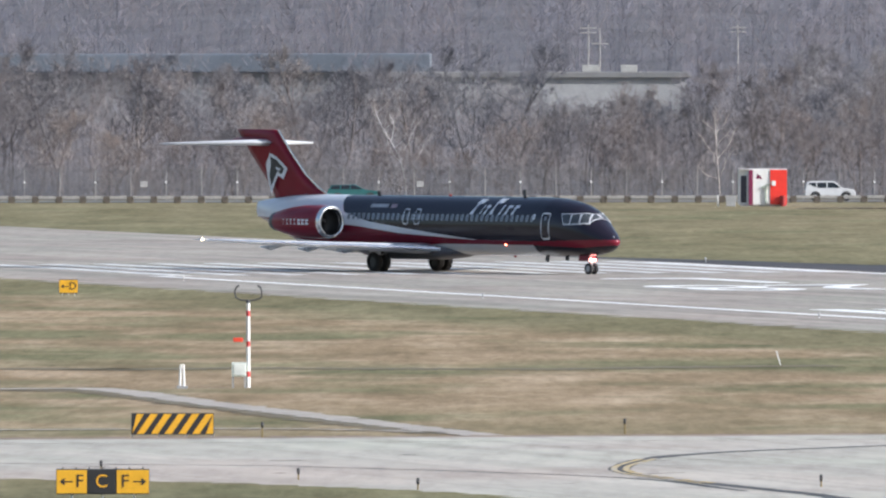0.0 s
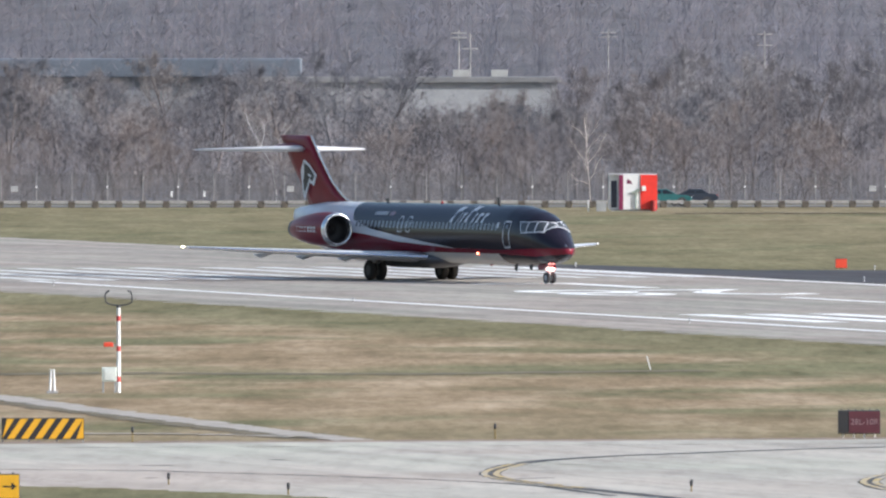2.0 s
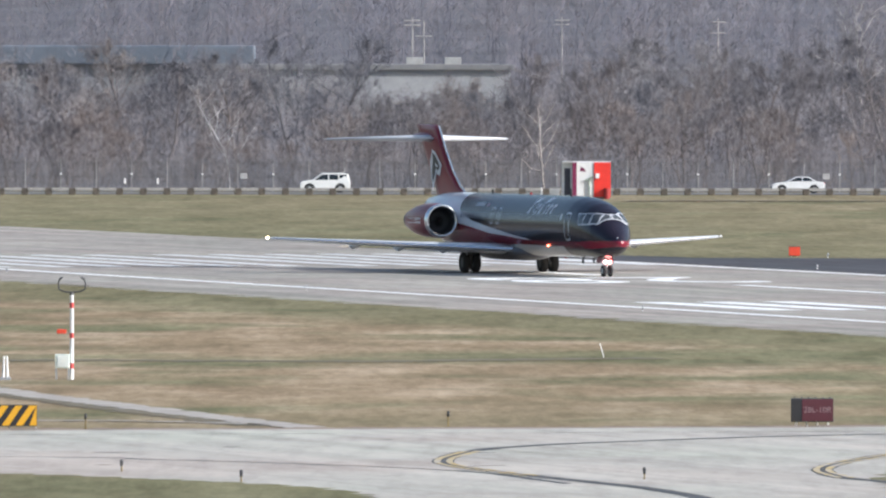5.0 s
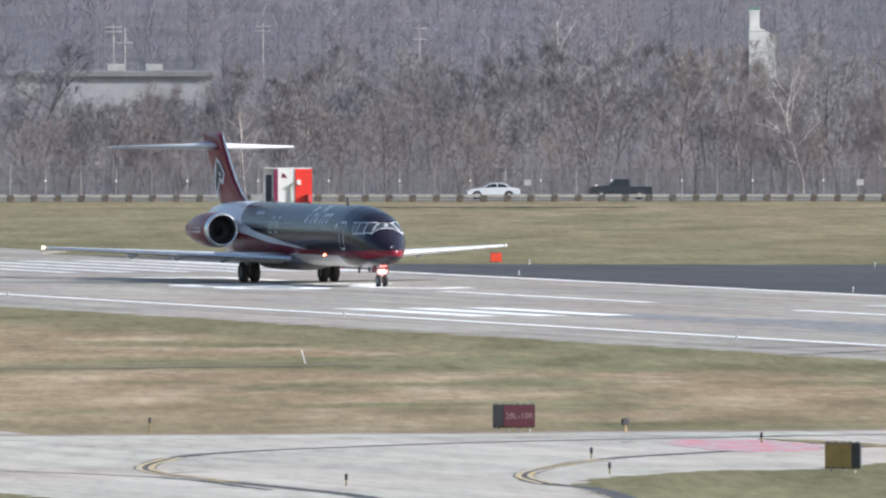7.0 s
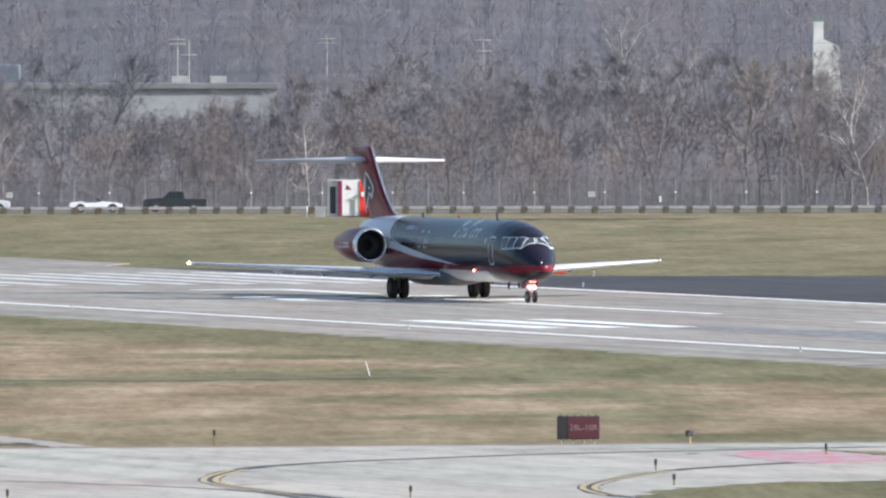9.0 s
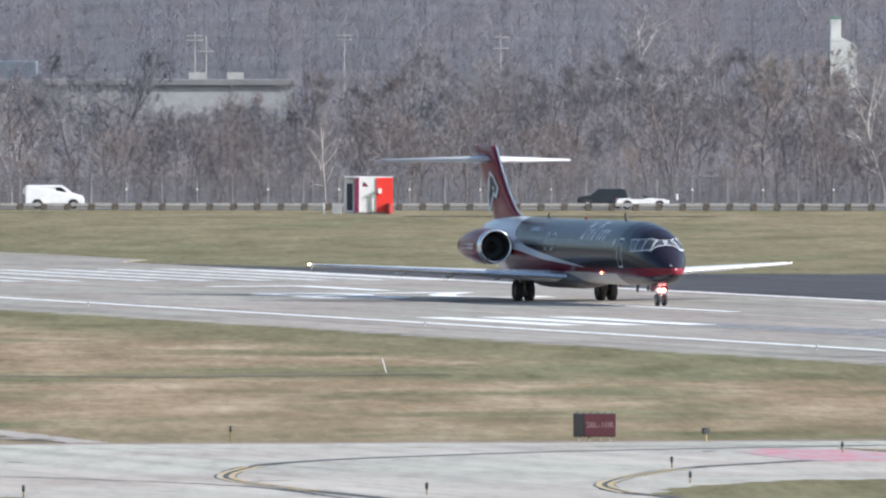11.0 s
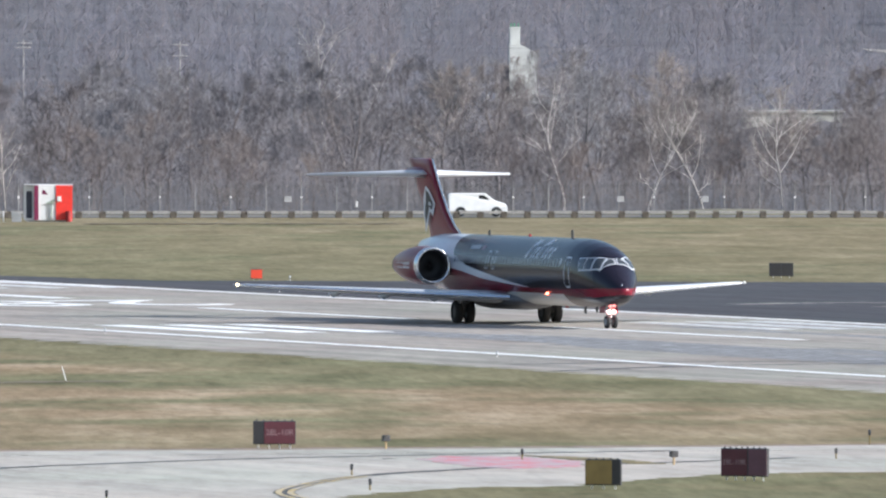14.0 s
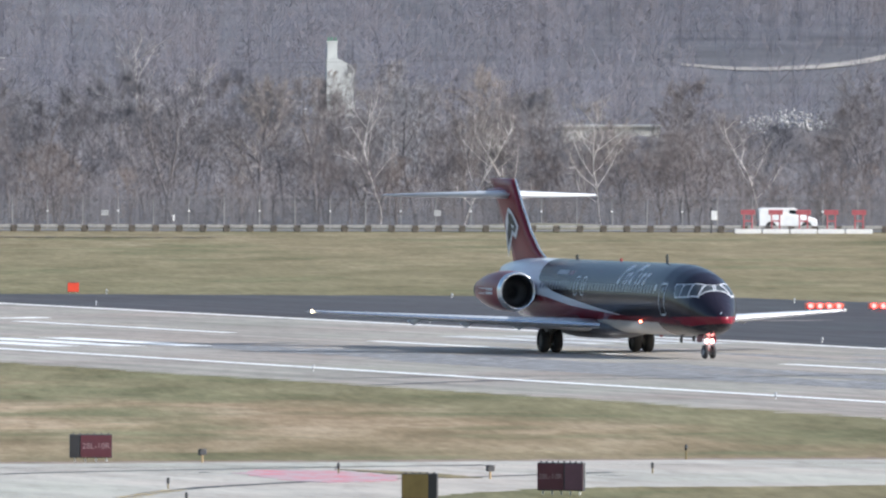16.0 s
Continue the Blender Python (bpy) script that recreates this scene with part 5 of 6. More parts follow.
# ---- vehicles on the public road ----
def car_body(name, prof, width, material, taper=0.86, belt=0.85):
    """A closed body from its side outline (x, z); it narrows above the belt line."""
    n = len(prof)
    vs, fs = [], []
    for k, y in enumerate((-1, -0.94, 0.94, 1)):
        for x, z in prof:
            w = width / 2 * (1 if z < belt else 1 - (1 - taper) * min(1, (z - belt) / 0.5))
            inset = 0.05 if k in (0, 3) else 0.0
            cx, cz = 0, 0.8
            vs.append((cx + (x - cx) * (1 - inset * 0.35), y * w, cz + (z - cz) * (1 - inset)))
    for k in range(3):
        fs += [(k * n + i, k * n + (i + 1) % n, (k + 1) * n + (i + 1) % n, (k + 1) * n + i) for i in range(n)]
    fs += [tuple(range(n))[::-1], tuple(range(3 * n, 4 * n))]
    bm = bmesh.new()
    bv = [bm.verts.new(v) for v in vs]
    for f in fs:
        bm.faces.new([bv[i] for i in f])
    bmesh.ops.recalc_face_normals(bm, faces=bm.faces)
    return bm_mesh(name, bm, material, False)


def glass_panel(name, pts, width, out=0.015):
    vs = []
    for y in (-1, 1):
        for x, z in pts:
            w = width / 2 * (1 - 0.14 * min(1, max(0, z - 0.85) / 0.5))
            vs.append((x, y * (w + out), z))
    n = len(pts)
    return [mesh_of(name, vs[:n], [tuple(range(n))], [GLASS_DARK]), mesh_of(name, vs[n:], [tuple(range(n))[::-1]], [GLASS_DARK])]


CAR_SHAPES = {
    "sedan": ([(-2.3, 0.35), (-2.35, 0.75), (-2.2, 0.98), (-1.55, 1.05), (-0.95, 1.42), (0.15, 1.45), (1.0, 1.02), (1.95, 0.90), (2.3, 0.72), (2.33, 0.38), (1.9, 0.25), (-1.9, 0.25)], 1.78,
              [[(-1.38, 1.06), (-0.9, 1.36), (-0.38, 1.39), (-0.38, 1.06)], [(-0.3, 1.06), (-0.3, 1.39), (0.12, 1.39), (0.82, 1.04)]]),
    "convertible": ([(-2.3, 0.35), (-2.35, 0.72), (-2.2, 0.9), (-1.2, 0.96), (-1.0, 0.86), (0.1, 0.86), (0.5, 0.97), (1.9, 0.87), (2.3, 0.7), (2.33, 0.38), (1.9, 0.25), (-1.9, 0.25)], 1.78,
                    [[(0.3, 0.97), (-0.05, 1.24), (0.0, 1.26), (0.5, 0.97)]]),
    "suv": ([(-2.2, 0.42), (-2.22, 0.95), (-2.05, 1.62), (-1.6, 1.74), (0.3, 1.74), (1.05, 1.16), (2.0, 1.02), (2.2, 0.8), (2.2, 0.42), (1.8, 0.32), (-1.8, 0.32)], 1.8,
            [[(-1.98, 1.15), (-1.85, 1.6), (-1.25, 1.62), (-1.25, 1.15)], [(-1.15, 1.15), (-1.15, 1.62), (-0.35, 1.62), (-0.35, 1.15)], [(-0.25, 1.15), (-0.25, 1.62), (0.28, 1.62), (0.9, 1.15)]]),
    "wagon": ([(-2.3, 0.38), (-2.36, 0.8), (-2.2, 1.0), (-1.9, 1.42), (0.2, 1.48), (1.05, 1.04), (2.05, 0.92), (2.4, 0.74), (2.42, 0.4), (1.9, 0.28), (-1.9, 0.28)], 1.78,
              [[(-2.0, 1.06), (-1.8, 1.38), (-1.15, 1.41), (-1.15, 1.06)], [(-1.05, 1.06), (-1.05, 1.41), (-0.3, 1.42), (-0.3, 1.06)], [(-0.2, 1.06), (-0.2, 1.42), (0.17, 1.42), (0.86, 1.06)]]),
    "pickup": ([(-2.75, 0.5), (-2.78, 1.12), (-0.85, 1.14), (-0.75, 1.78), (0.45, 1.80), (1.05, 1.22), (2.55, 1.12), (2.75, 0.85), (2.75, 0.5), (2.3, 0.4), (-2.3, 0.4)], 1.95,
               [[(-0.62, 1.2), (-0.58, 1.68), (-0.1, 1.69), (-0.1, 1.2)], [(0.0, 1.2), (0.0, 1.69), (0.4, 1.69), (0.85, 1.2)]]),
    "van": ([(-2.6, 0.42), (-2.62, 1.9), (-2.4, 2.05), (0.6, 2.05), (1.45, 1.42), (2.35, 1.14), (2.55, 0.85), (2.55, 0.42), (2.1, 0.32), (-2.1, 0.32)], 1.95,
            [[(0.05, 1.35), (0.05, 1.85), (0.55, 1.86), (1.12, 1.35)]]),
}


def build_vehicle(name, shape, color, label, category, rough=0.25):
    prof, width, glass = CAR_SHAPES[shape]
    car = thing(name, label, category, pose(0, 0, 0))
    paint = plain(name + "_paint", color, rough, wear=0.08)
    part("body", car_body("body", prof, width, paint), car)
    for g in glass:
        for pane in glass_panel("side_window", g, width):
            part("side_window", pane, car)
    lo, hi = prof[0][0], max(p[0] for p in prof)
    tyre = wheel_mesh(0.34 if shape in ("sedan", "wagon", "convertible") else 0.38, 0.24, RUBBER)
    hub = tube_mesh("rim", (0, -0.13, 0), (0, 0.13, 0), 0.20, 0.20, GREY_METAL, 12)
    r = 0.34 if shape in ("sedan", "wagon", "convertible") else 0.38
    for x in (lo * 0.60, hi * 0.62):
        for y in (-width / 2 + 0.10, width / 2 - 0.10):
            w = part("wheel", tyre, car, "black tyre", pose(x, y, r + 0.0))
            part("rim", hub, w)
    arch = [((r + 0.10) * math.cos(math.pi * k / 10), (r + 0.10) * math.sin(math.pi * k / 10)) for k in range(11)]
    for x in (lo * 0.60, hi * 0.62):
        for y in (-1, 1):
            vs = [(x + a, y * (width / 2 + d), r + b) for d in (0.0, 0.012) for a, b in arch]
            fs = [tuple(range(11, 22))] + [(k, k + 1, k + 12, k + 11) for k in range(10)]
            part("wheel_arch", mesh_of("wheel_arch", vs, [f[::y] for f in fs], [BLACK_PAINT]), car, "dark wheel arch")
    part("bumper", box_mesh("bumper", (0.14, width * 0.92, 0.18), DARK_METAL, (hi - 0.02, 0, 0.48), 0.03), car)
    part("bumper", box_mesh("bumper", (0.14, width * 0.92, 0.18), DARK_METAL, (lo - 0.02, 0, 0.48), 0.03), car)
    for y in (-width * 0.36, width * 0.36):
        part("headlight", box_mesh("headlight", (0.06, 0.3, 0.14), WHITE_PAINT, (hi - 0.06, y, 0.72), 0.02), car, "clear headlight")
        part("tail_light", box_mesh("tail_light", (0.05, 0.22, 0.22), RED_PAINT, (lo, y, 0.82), 0.02), car, "red tail light")
    return car


silver_suv = build_vehicle("suv", "suv", (0.55, 0.56, 0.57), "silver compact suv driving on the road", "car")
green_wagon = build_vehicle("station_wagon", "wagon", (0.03, 0.12, 0.12), "dark teal station wagon driving on the road", "car")
dark_sedan = build_vehicle("sedan", "sedan", (0.03, 0.035, 0.05), "dark blue sedan driving on the road", "car")
white_suv = build_vehicle("suv", "suv", (0.72, 0.72, 0.70), "white suv driving on the road", "car")
white_sedan = build_vehicle("sedan", "sedan", (0.74, 0.74, 0.73), "white sedan driving on the road", "car")
silver_sedan = build_vehicle("sedan", "sedan", (0.58, 0.60, 0.63), "silver sedan driving on the road", "car")
dark_pickup = build_vehicle("pickup_truck", "pickup", (0.025, 0.028, 0.03), "black pickup truck driving on the road", "truck")
low_car = build_vehicle("convertible", "convertible", (0.80, 0.80, 0.79), "white low open-topped car driving on the road", "car")
dark_suv = build_vehicle("suv", "suv", (0.02, 0.022, 0.026), "black suv driving on the road", "car")
white_van = build_vehicle("van", "van", (0.78, 0.78, 0.77), "white panel van driving on the road", "van")


# ---- signs and equipment on the field ----
def sign_box(name, label, at, turn, w, h, panels, lift=0.16, depth=0.22, studs=0, legs=3):
    """An airfield sign: a thick box on short frangible legs; panels: (from, to, face, text, ink)."""
    s = thing(name, label, "airfield sign", pose(at[0], at[1], 0.0, 0, 0, turn), "airfield signs")
    part("housing", box_mesh("housing", (w, depth, h), DARK_METAL, (0, 0, lift + h / 2), 0.02), s)
    for a, b, face, text, ink in panels:
        x0, x1 = -w / 2 + a * w, -w / 2 + b * w
        p = part("panel", box_mesh("panel", (x1 - x0 - 0.03, 0.02, h - 0.07), face, ((x0 + x1) / 2, -depth / 2 - 0.008, lift + h / 2), 0.004), s)
        if text:
            part("legend", text_mesh("legend", text, h * 0.52 if len(text) < 4 else min(h * 0.25, (x1 - x0) * 0.185), ink), p, "", pose((x0 + x1) / 2, -depth / 2 - 0.024, lift + h / 2))
    for k in range(legs):
        x = -w / 2 + w * (k + 0.5) / legs
        part("leg", tube_mesh("leg", (x, 0, 0), (x, 0, lift + 0.02), 0.03, 0.03, WHITE_PAINT, 8), s)
    for k in range(studs):
        x = -w / 2 + w * (k + 0.5) / studs
        part("top_bolt", tube_mesh("top_bolt", (x, 0, lift + h - 0.01), (x, 0, lift + h + 0.05), 0.035, 0.025, DARK_METAL, 6), s)
    return s


def arrow(parent, x, z, y, left, size, material):
    d = -1 if left else 1
    pts = [(-0.5, -0.05), (0.18, -0.05), (0.06, -0.24), (0.2, -0.24), (0.5, 0), (0.2, 0.24), (0.06, 0.24), (0.18, 0.05), (-0.5, 0.05)]
    me = mesh_of("arrow", [(x + d * a * size, y, z + b * size) for a, b in pts], [tuple(range(9))[::d]], [material])
    part("arrow", me, parent)


near = sign_box("taxiway_sign", "yellow and black taxiway direction sign in the grass", (-14.2, 463.6), 0, 2.92, 0.80,
                [(0, 0.335, YELLOW_PAINT, "", None), (0.345, 0.635, BLACK_PAINT, "C", YELLOW_PAINT), (0.645, 1.0, YELLOW_PAINT, "", None)], studs=7)
near_z = 0.16 + 0.40
part("legend", text_mesh("legend", "F", 0.42, BLACK_PAINT), near, "", pose(-0.72, -0.134, near_z))
part("legend", text_mesh("legend", "F", 0.42, BLACK_PAINT), near, "", pose(0.70, -0.134, near_z))
arrow(near, -1.14, near_z, -0.136, True, 0.42, BLACK_PAINT)
arrow(near, 1.16, near_z, -0.136, False, 0.42, BLACK_PAINT)
d_sign = sign_box("taxiway_sign", "small yellow taxiway direction sign beside the runway", (-27.3, 829), 0, 1.05, 0.78, [(0, 1, YELLOW_PAINT, "", None)], 0.12)
part("legend", text_mesh("legend", "D", 0.42, BLACK_PAINT), d_sign, "", pose(0.24, -0.134, 0.51))
arrow(d_sign, -0.2, 0.51, -0.136, True, 0.42, BLACK_PAINT)
sign_box("runway_sign", "dark red runway holding sign with white legend beside the taxiway", (15.8, 540.4), 0, 1.55, 0.86, [(0, 0.24, BLACK_PAINT, "", None), (0.25, 1, SIGN_RED, "28L-10R", SIGN_INK)], studs=6, legs=4)
sign_box("runway_sign", "dark red runway holding sign standing in the grass", (30.5, 499.2), -24, 1.66, 0.95, [(0, 0.58, SIGN_RED, "28L-10R", SIGN_INK), (0.59, 1, plain("sign_plum", (0.13, 0.06, 0.08), 0.5), "", None)], studs=8, legs=5)
sign_box("taxiway_sign", "dull yellow taxiway sign in shade beside the taxiway", (25.2, 489.2), -14, 1.20, 0.86, [(0, 0.76, SIGN_BROWN, "", None), (0.77, 1, BLACK_PAINT, "", None)], studs=5)
sign_box("runway_sign", "black back of a runway sign in far grass", (60.3, 949), 0, 1.55, 0.88, [(0, 0.48, BLACK_PAINT, "", None), (0.5, 1, BLACK_PAINT, "", None)], 0.08)
sign_box("runway_sign", "small bright red sign in far grass", (26.4, 941.8), 0, 0.74, 0.62, [(0, 1, ORANGE_PAINT, "", None)], 0.05, legs=2)
sign_box("taxiway_sign", "dark green back of a long sign in near grass", (33.3, 441), 0, 3.0, 0.85, [(0, 1, plain("dark_green", (0.012, 0.028, 0.020), 0.5), "", None)], studs=8, legs=5)


def striped_barrier():
    b = thing("barrier_panel", "black and yellow diagonally striped barrier panel in grass", "barrier", pose(-13.85, 534.6, 0))
    w, h = 2.98, 0.78
    part("board", box_mesh("board", (w, 0.08, h), BLACK_PAINT, (0, 0, 0.12 + h / 2), 0.01), b)
    k, x = 0, -w / 2 - 0.3
    while x < w / 2:
        poly = [(x, 0.15), (x + 0.26, 0.15), (x + 0.26 + 0.5, h + 0.09), (x + 0.5, h + 0.09)]
        poly = [(min(max(a, -w / 2 + 0.02), w / 2 - 0.02), z) for a, z in poly]
        if poly[1][0] - poly[0][0] > 0.05 or poly[2][0] - poly[3][0] > 0.05:
            part("stripe", mesh_of("stripe", [(a, -0.046, z) for a, z in poly], [(0, 1, 2, 3)], [YELLOW_PAINT]), b)
        x += 0.50
    for x in (-1.45, -0.5, 0.5, 1.45):
        part("leg", box_mesh("leg", (0.07, 0.07, 0.9), GREY_METAL, (x, 0.08, 0.45)), b)


striped_barrier()


def wind_mast():
    m = thing("wind_mast", "white and red banded sensor mast with a forked top", "mast", pose(-12.7, 611, 0))
    part("pole", tube_mesh("pole", (0, 0, 0), (0, 0, 3.52), 0.085, 0.075, WHITE_PAINT, 12), m)
    for z in (0.45, 1.7, 2.95):
        part("band", tube_mesh("band", (0, 0, z), (0, 0, z + 0.22), 0.088, 0.086, RED_PAINT, 12), m, "faded red band")
    bm = bmesh.new()
    pts = [(-0.5, 4.16), (-0.56, 3.98), (-0.52, 3.72), (-0.3, 3.62), (0, 3.6), (0.3, 3.62), (0.54, 3.72), (0.56, 3.98), (0.5, 4.16)]
    for a, b in zip(pts, pts[1:]):
        add_tube(bm, (a[0], 0, a[1]), (b[0], 0, b[1]), 0.03, 0.03, 6)
    add_tube(bm, (0, 0, 3.5), (0, 0, 3.62), 0.1, 0.06, 8)
    for x in (-0.5, 0.5):
        add_tube(bm, (x, 0, 4.14), (x - 0.12 * (1 if x > 0 else -1), 0, 4.22), 0.035, 0.035, 6)
    part("fork", bm_mesh("fork", bm, DARK_METAL), m, "dark forked wind sensor")
    part("obstruction_lamp", box_mesh("obstruction_lamp", (0.4, 0.14, 0.18), ORANGE_PAINT, (-0.42, 0, 1.98), 0.04), m, "red lamp housing")
    part("lamp_arm", tube_mesh("lamp_arm", (-0.3, 0, 1.95), (0, 0, 1.95), 0.02, 0.02, GREY_METAL, 6), m)
    c = thing("equipment_cabinet", "pale green-white equipment cabinet on legs beside the mast", "cabinet", pose(-13.08, 610.7, 0))
    part("body", box_mesh("body", (0.6, 0.4, 0.58), plain("pale_green", (0.66, 0.72, 0.66), 0.5), (0, 0, 0.76), 0.02), c)
    part("door", box_mesh("door", (0.46, 0.02, 0.46), plain("pale_door", (0.74, 0.78, 0.74), 0.5), (0.03, -0.21, 0.76), 0.01), c)
    for x in (-0.25, 0.25):
        part("leg", box_mesh("leg", (0.07, 0.3, 0.48), GREY_METAL, (x, 0, 0.24)), c)
    w = thing("marker_posts", "pair of short white marker posts in grass", "marker post", pose(-15.4, 609.5, 0))
    for x in (-0.09, 0.09):
        part("post", tube_mesh("post", (x, 0, 0), (x * 0.6, 0, 1.0), 0.06, 0.045, WHITE_PAINT, 8), w)
    part("base", box_mesh("base", (0.45, 0.3, 0.12), GREY_METAL, (0, 0, 0.06), 0.01), w)
    st = thing("marker_stake", "thin leaning white stake in dry grass", "stake", pose(9.9, 653, 0, 0, -16, 0))
    part("stake", box_mesh("stake", (0.05, 0.03, 0.66), WHITE_PAINT, (0, 0, 0.31), 0.005), st)


wind_mast()


def field_lights():
    def lamp(x, y, tall, top, label):
        l = thing("edge_light", label, "edge light", pose(x, y, 0.03), "airfield edge lights")
        part("stem", tube_mesh("stem", (0, 0, 0), (0, 0, tall), 0.03, 0.025, SIGN_BROWN if top is BLACK_PAINT else WHITE_PAINT, 8), l)
        bm = bmesh.new()
        add_tube(bm, (0, 0, tall), (0, 0, tall + 0.16), 0.045, 0.06, 10)
        bmesh.ops.create_uvsphere(bm, u_segments=10, v_segments=6, radius=0.055, matrix=Matrix.Translation((0, 0, tall + 0.16)))
        part("lens", bm_mesh("lens", bm, top, True), l)
        return l
    for x, y in ((-10.6, 534), (-15.1, 491.2), (-8.4, 482.4), (-4.4, 471.5), (2.5, 538.3), (17.4, 504.7), (17.4, 487.2), (24.1, 523.9), (35.3, 524.7), (37.8, 543.5), (8.5, 474.7)):
        lamp(x, y, 0.36 if y > 530 else 0.2, BLACK_PAINT, "small dark-topped edge light on a short stem")
    for x, y in ((19.8, 538.3), (29.1, 517.1)):
        g = thing("guard_light", "dark twin-lensed runway guard light on a pale stem", "guard light", pose(x, y, 0.05, 0, 0, 18), "runway guard lights")
        part("stem", tube_mesh("stem", (0, 0, 0), (0, 0, 0.3), 0.045, 0.04, plain("faded_stem", (0.42, 0.30, 0.16), 0.6), 8), g)
        part("head", box_mesh("head", (0.28, 0.2, 0.22), DARK_METAL, (0, 0, 0.38), 0.03), g)
        part("visor", box_mesh("visor", (0.16, 0.12, 0.05), BLACK_PAINT, (-0.08, -0.14, 0.48), 0.01), g)
    for s, n in ((-905, 229.5), (-845, 230.5), (-784, 231), (-723, 231), (-662, 231), (-601, 231), (-905, 281.5), (-845, 281.0), (-784, 280.5), (-723, 280.5), (-662, 280.5), (-888, 296), (-868, 312), (-845, 326)):
        p = rw(s, n)
        lamp(p.x, p.y, 0.10, GREY_METAL, "small white runway edge light")
    # slope-indicator units with red lamps
    for x, y in ((69.0, 874.5), (72.8, 875)):
        u = thing("approach_indicator", "low white light box with four glowing red lamps", "light unit", pose(x, y, 0), "slope indicator units")
        part("body", box_mesh("body", (2.3, 0.8, 0.34), plain("unit_orange", (0.62, 0.2, 0.14), 0.5), (0, 0, 0.35), 0.03), u)
        for k in range(4):
            part("lamp", tube_mesh("lamp", (-0.84 + 0.56 * k, -0.45, 0.35), (-0.84 + 0.56 * k, -0.38, 0.35), 0.14, 0.14, LAMP_RED, 12), u, "glowing red lamp")
        for a in (-0.9, 0.9):
            part("leg", tube_mesh("leg", (a, 0, 0), (a, 0, 0.22), 0.04, 0.04, GREY_METAL, 8), u)


field_lights()


def shelter():
    s = thing("equipment_shelter", "red and white painted equipment shelter by the road", "shelter", pose(17.6, 1262, 0, 0, 0, 0))
    # seen along one corner: a dark doorway side and a two-coloured front
    part("body", box_mesh("body", (3.25, 2.6, 3.0), WHITE_PAINT, (0.45, 1.3, 1.62), 0.04), s)
    part("red_panel", box_mesh("red_panel", (1.42, 0.06, 2.96), plain("bright_red", (0.80, 0.045, 0.03), 0.45, wear=0.1), (1.37, -0.035, 1.62), 0.01), s, "bright red wall panel")
    part("magenta_strip", box_mesh("magenta_strip", (0.36, 0.06, 2.96), plain("magenta", (0.20, 0.02, 0.075), 0.5, wear=0.1), (-0.99, -0.035, 1.62), 0.01), s, "dark magenta corner strip")
    part("side_frame", box_mesh("side_frame", (0.86, 1.6, 2.9), WHITE_PAINT, (-1.62, 1.2, 1.6), 0.03), s, "white door frame at the side")
    part("doorway", box_mesh("doorway", (0.5, 0.05, 2.3), plain("doorway_dark", (0.05, 0.05, 0.07), 0.6), (-1.60, 0.385, 1.45), 0.02), s, "dark doorway")
    part("roof", box_mesh("roof", (4.14, 2.56, 0.06), plain("roof_white", (0.7, 0.7, 0.7), 0.6), (0.02, 1.30, 3.15), 0.02), s)
    part("base", box_mesh("base", (3.9, 2.4, 0.14), GREY_METAL, (0.1, 1.3, 0.07)), s)
    part("meter_box", box_mesh("meter_box", (0.34, 0.16, 0.42), WHITE_PAINT, (0.95, -0.14, 1.95), 0.02), s, "small white box on the wall")
    part("cable_tray", box_mesh("cable_tray", (0.12, 0.1, 1.5), plain("grey_green", (0.36, 0.42, 0.36), 0.6), (0.28, -0.09, 0.95), 0.01), s)
    part("cable_tray", box_mesh("cable_tray", (0.75, 0.1, 0.16), plain("grey_green", (0.36, 0.42, 0.36), 0.6), (0.25, -0.09, 1.7), 0.01, pose(0, 0, 0, 0, -24, 0)), s)
    part("panel_mark", mesh_of("panel_mark", [(-0.55, -0.004, 2.35), (0.0, -0.004, 2.3), (-0.2, -0.004, 2.6), (-0.45, -0.004, 2.75)], [(0, 1, 2, 3)], [plain("plum", (0.16, 0.02, 0.07), 0.5)]), s)
    part("drum", tube_mesh("drum", (1.75, -0.3, 0), (1.75, -0.3, 0.9), 0.25, 0.25, plain("dark_red", (0.30, 0.02, 0.02), 0.5), 14), s, "dark red drum against the wall")
    c = thing("low_cabinet", "low grey cabinet beside the shelter", "cabinet", pose(14.9, 1261.2, 0))
    part("body", box_mesh("body", (0.8, 0.7, 0.8), GREY_METAL, (0, 0, 0.4), 0.03), c)
    part("post", tube_mesh("post", (-1.1, 0, 0), (-1.1, 0, 0.95), 0.06, 0.06, WHITE_PAINT, 8), c)


shelter()


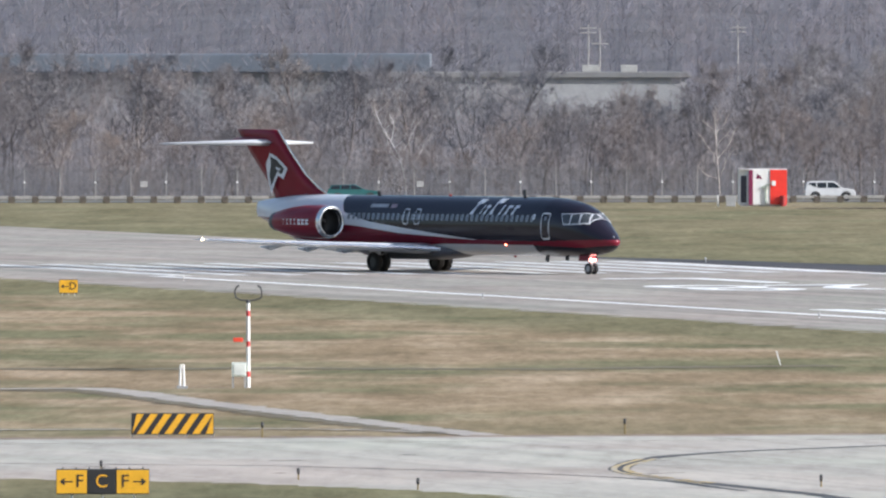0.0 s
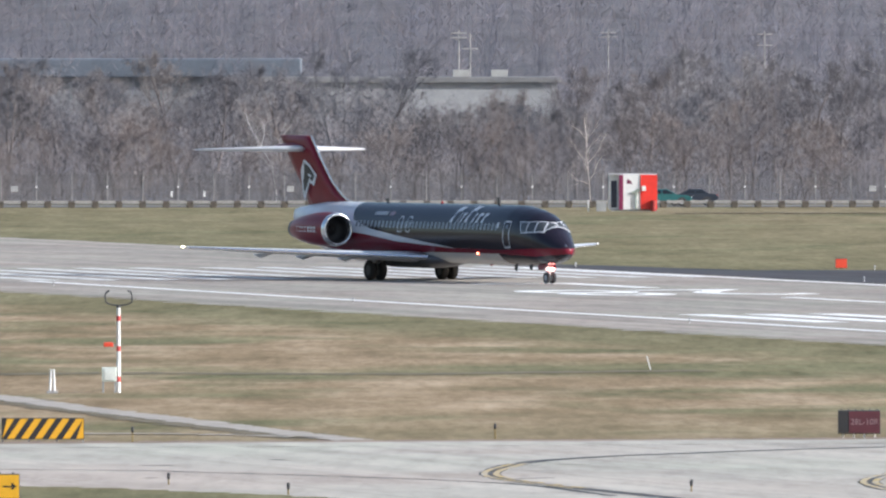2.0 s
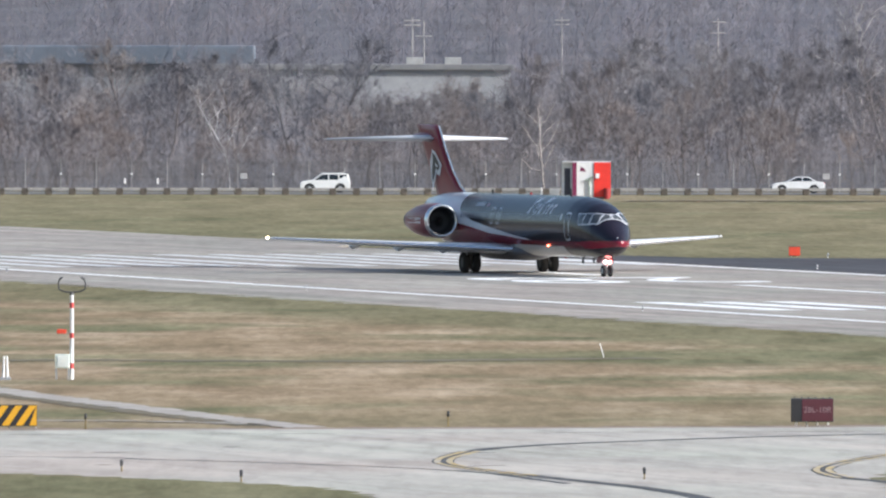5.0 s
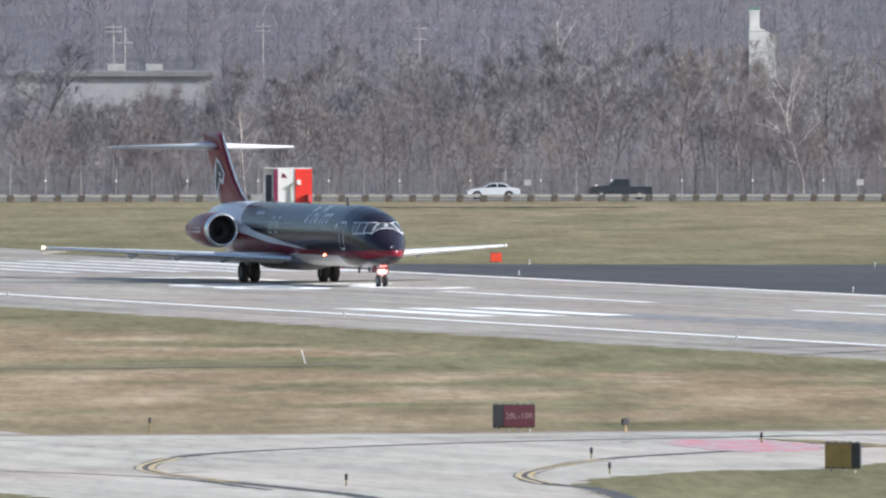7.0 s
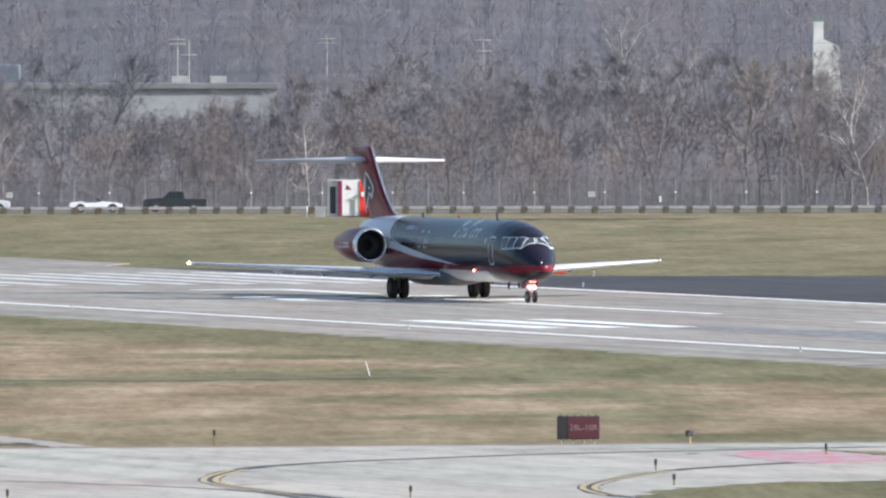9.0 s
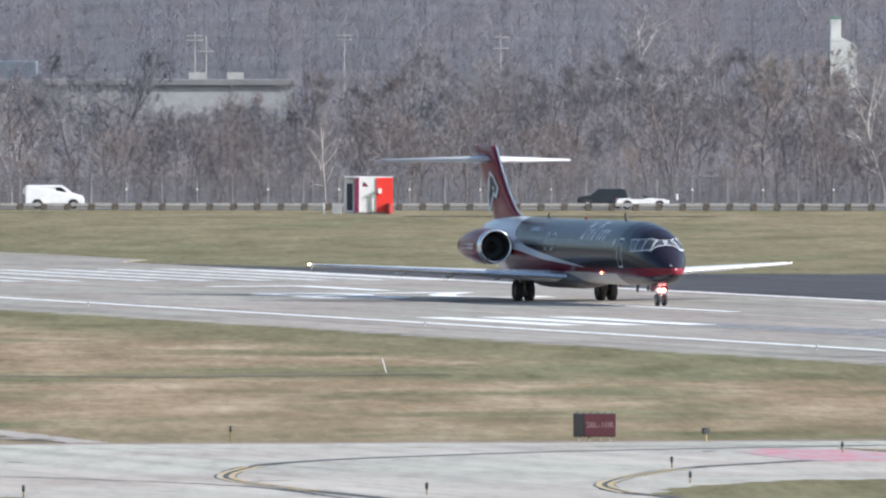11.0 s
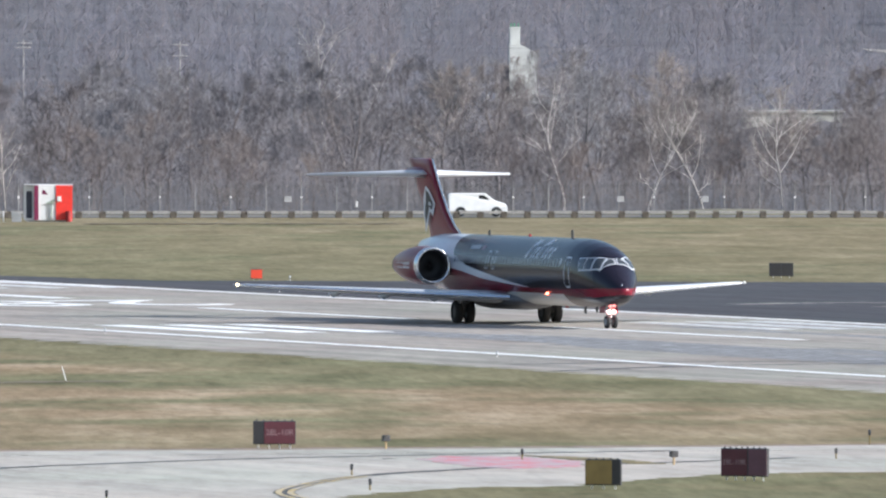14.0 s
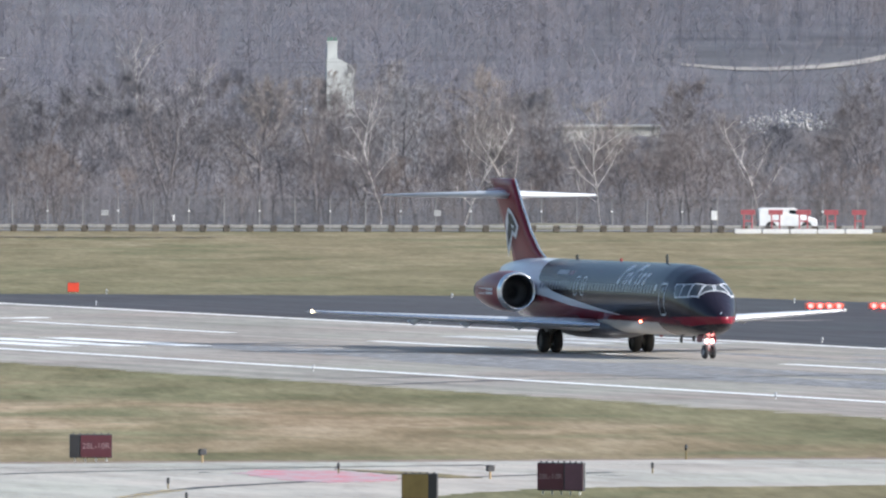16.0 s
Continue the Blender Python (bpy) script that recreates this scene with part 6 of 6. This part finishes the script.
def red_frames():
    # paler red, with the haze over the distance mixed into the paint colour
    faded = plain("hazed_red", (0.40, 0.10, 0.115), 0.6, wear=0.2)
    for k in range(5):
        x = 94.6 + 2.42 * k
        f = thing("red_frame", "red painted light frame standing by the road", "frame", pose(x, 1283.5, 0), "red frames by the road")
        bm = bmesh.new()
        for a in (-0.35, 0.35):
            add_tube(bm, (a, 0, 0), (a, 0, 2.05), 0.07, 0.07, 6)
        add_box(bm, (1.25, 0.18, 0.42), (0, 0, 1.86), None, 0.02)
        add_box(bm, (0.75, 0.1, 0.12), (0, 0, 1.1))
        part("frame", bm_mesh("frame", bm, faded), f)
        part("foot", box_mesh("foot", (2.3, 0.5, 0.4), WHITE_PAINT, (0, 0, 0.2), 0.04), f, "white footing beam")
    b = thing("post_box", "white box on a post by the road", "box", pose(91.6, 1286, 0))
    part("post", tube_mesh("post", (0, 0, 0), (0, 0, 2.3), 0.07, 0.07, DARK_METAL, 8), b)
    part("box", box_mesh("box", (0.5, 0.3, 0.8), WHITE_PAINT, (0.22, 0, 1.55), 0.03), b)
    mound = bmesh.new()
    bmesh.ops.create_uvsphere(mound, u_segments=28, v_segments=10, radius=1.0, matrix=Matrix.LocRotScale((78.4, road_y(78.4) + 8.6, -0.1), None, (8.0, 1.9, 0.72)))
    thing("earth_mound", "low mound of dry grass and earth by the fence", "mound", kind="structure", me=bm_mesh("earth_mound", mound, plain("dry_mound", (0.175, 0.163, 0.118), 0.95, wear=0.3, scale=0.9), True))
    thing("earth_ridge", "low dark ridge of turned earth in far grass", "earth", kind="stuff",
              me=ribbon("earth_ridge", [(20.5, 1242), (26, 1243.5), (34, 1244), (42, 1243), (47, 1244)], 4.5, 0.06, plain("turned_earth", (0.13, 0.10, 0.065), 0.95, wear=0.35, scale=0.7), ragged=1.2))


red_frames()


# ---- what moves ----
def motions():
    # the airliner: seconds, metres along and across the runway, heading in degrees
    roll = [(0, -875.5, 253.27, 39.3), (0.75, -868.8, 254.73, 34.9), (1.5, -862.9, 256.06, 30.6), (2.25, -857.4, 257.23, 26.7), (3, -852.4, 258.21, 23.2), (4, -845.5, 259.02, 20.2), (5, -838.8, 259.66, 18.4), (6, -832.8, 260.15, 17.3), (7, -826.3, 260.6, 16.8), (8, -819.2, 260.94, 16.6), (9, -811.55, 261.1, 16.2), (10.25, -799.5, 261.15, 16.05), (11.5, -785.3, 261.08, 15.9), (12.75, -767.2, 260.9, 15.6), (14, -745.1, 260.55, 15.4), (14.5, -734.9, 260.4, 15.3), (15, -724.5, 260.3, 15.15), (15.5, -713.65, 260.2, 15.05), (16, -702.1, 260.1, 14.9)]
    rows = []
    for t, s, n, head in roll:
        p = rw(s, n, 0.055)
        rows.append((t, pose(p.x, p.y, p.z, 0, 0, head - 90)))
    walk(airliner, rows)

    def drive(car, t0, x0, speed, lane):
        """A car at x0 at t0 that keeps its speed in metres a second; positive: to +x."""
        made = []
        for t in (0, 4, 8, 12, 16):
            x = x0 + speed * (t - t0)
            made.append((t, pose(x, road_y(x) + lane, 0.06, 0, 0, math.degrees(0.02) if speed > 0 else 180 + math.degrees(0.02))))
        walk(car, made)

    drive(silver_suv, 0, 24.0, 20.0, -2.2)
    drive(green_wagon, 2.5, 30.5, 19.3, -2.2)
    drive(dark_sedan, 1.5, 35.5, -24.5, 2.2)
    drive(white_suv, 3.2, 39.3, -24.5, 2.2)
    drive(white_sedan, 5.3, 29.5, -24.2, 2.2)
    drive(silver_sedan, 7.0, 36.2, -25.2, 2.2)
    drive(dark_pickup, 7.0, 47.4, -22.4, 2.2)
    drive(low_car, 9.0, -4.3, 23.2, -2.2)
    drive(dark_suv, 11.5, 27.3, -22.8, 2.2)
    drive(white_van, 12.5, 23.2, 21.7, -2.2)


motions()
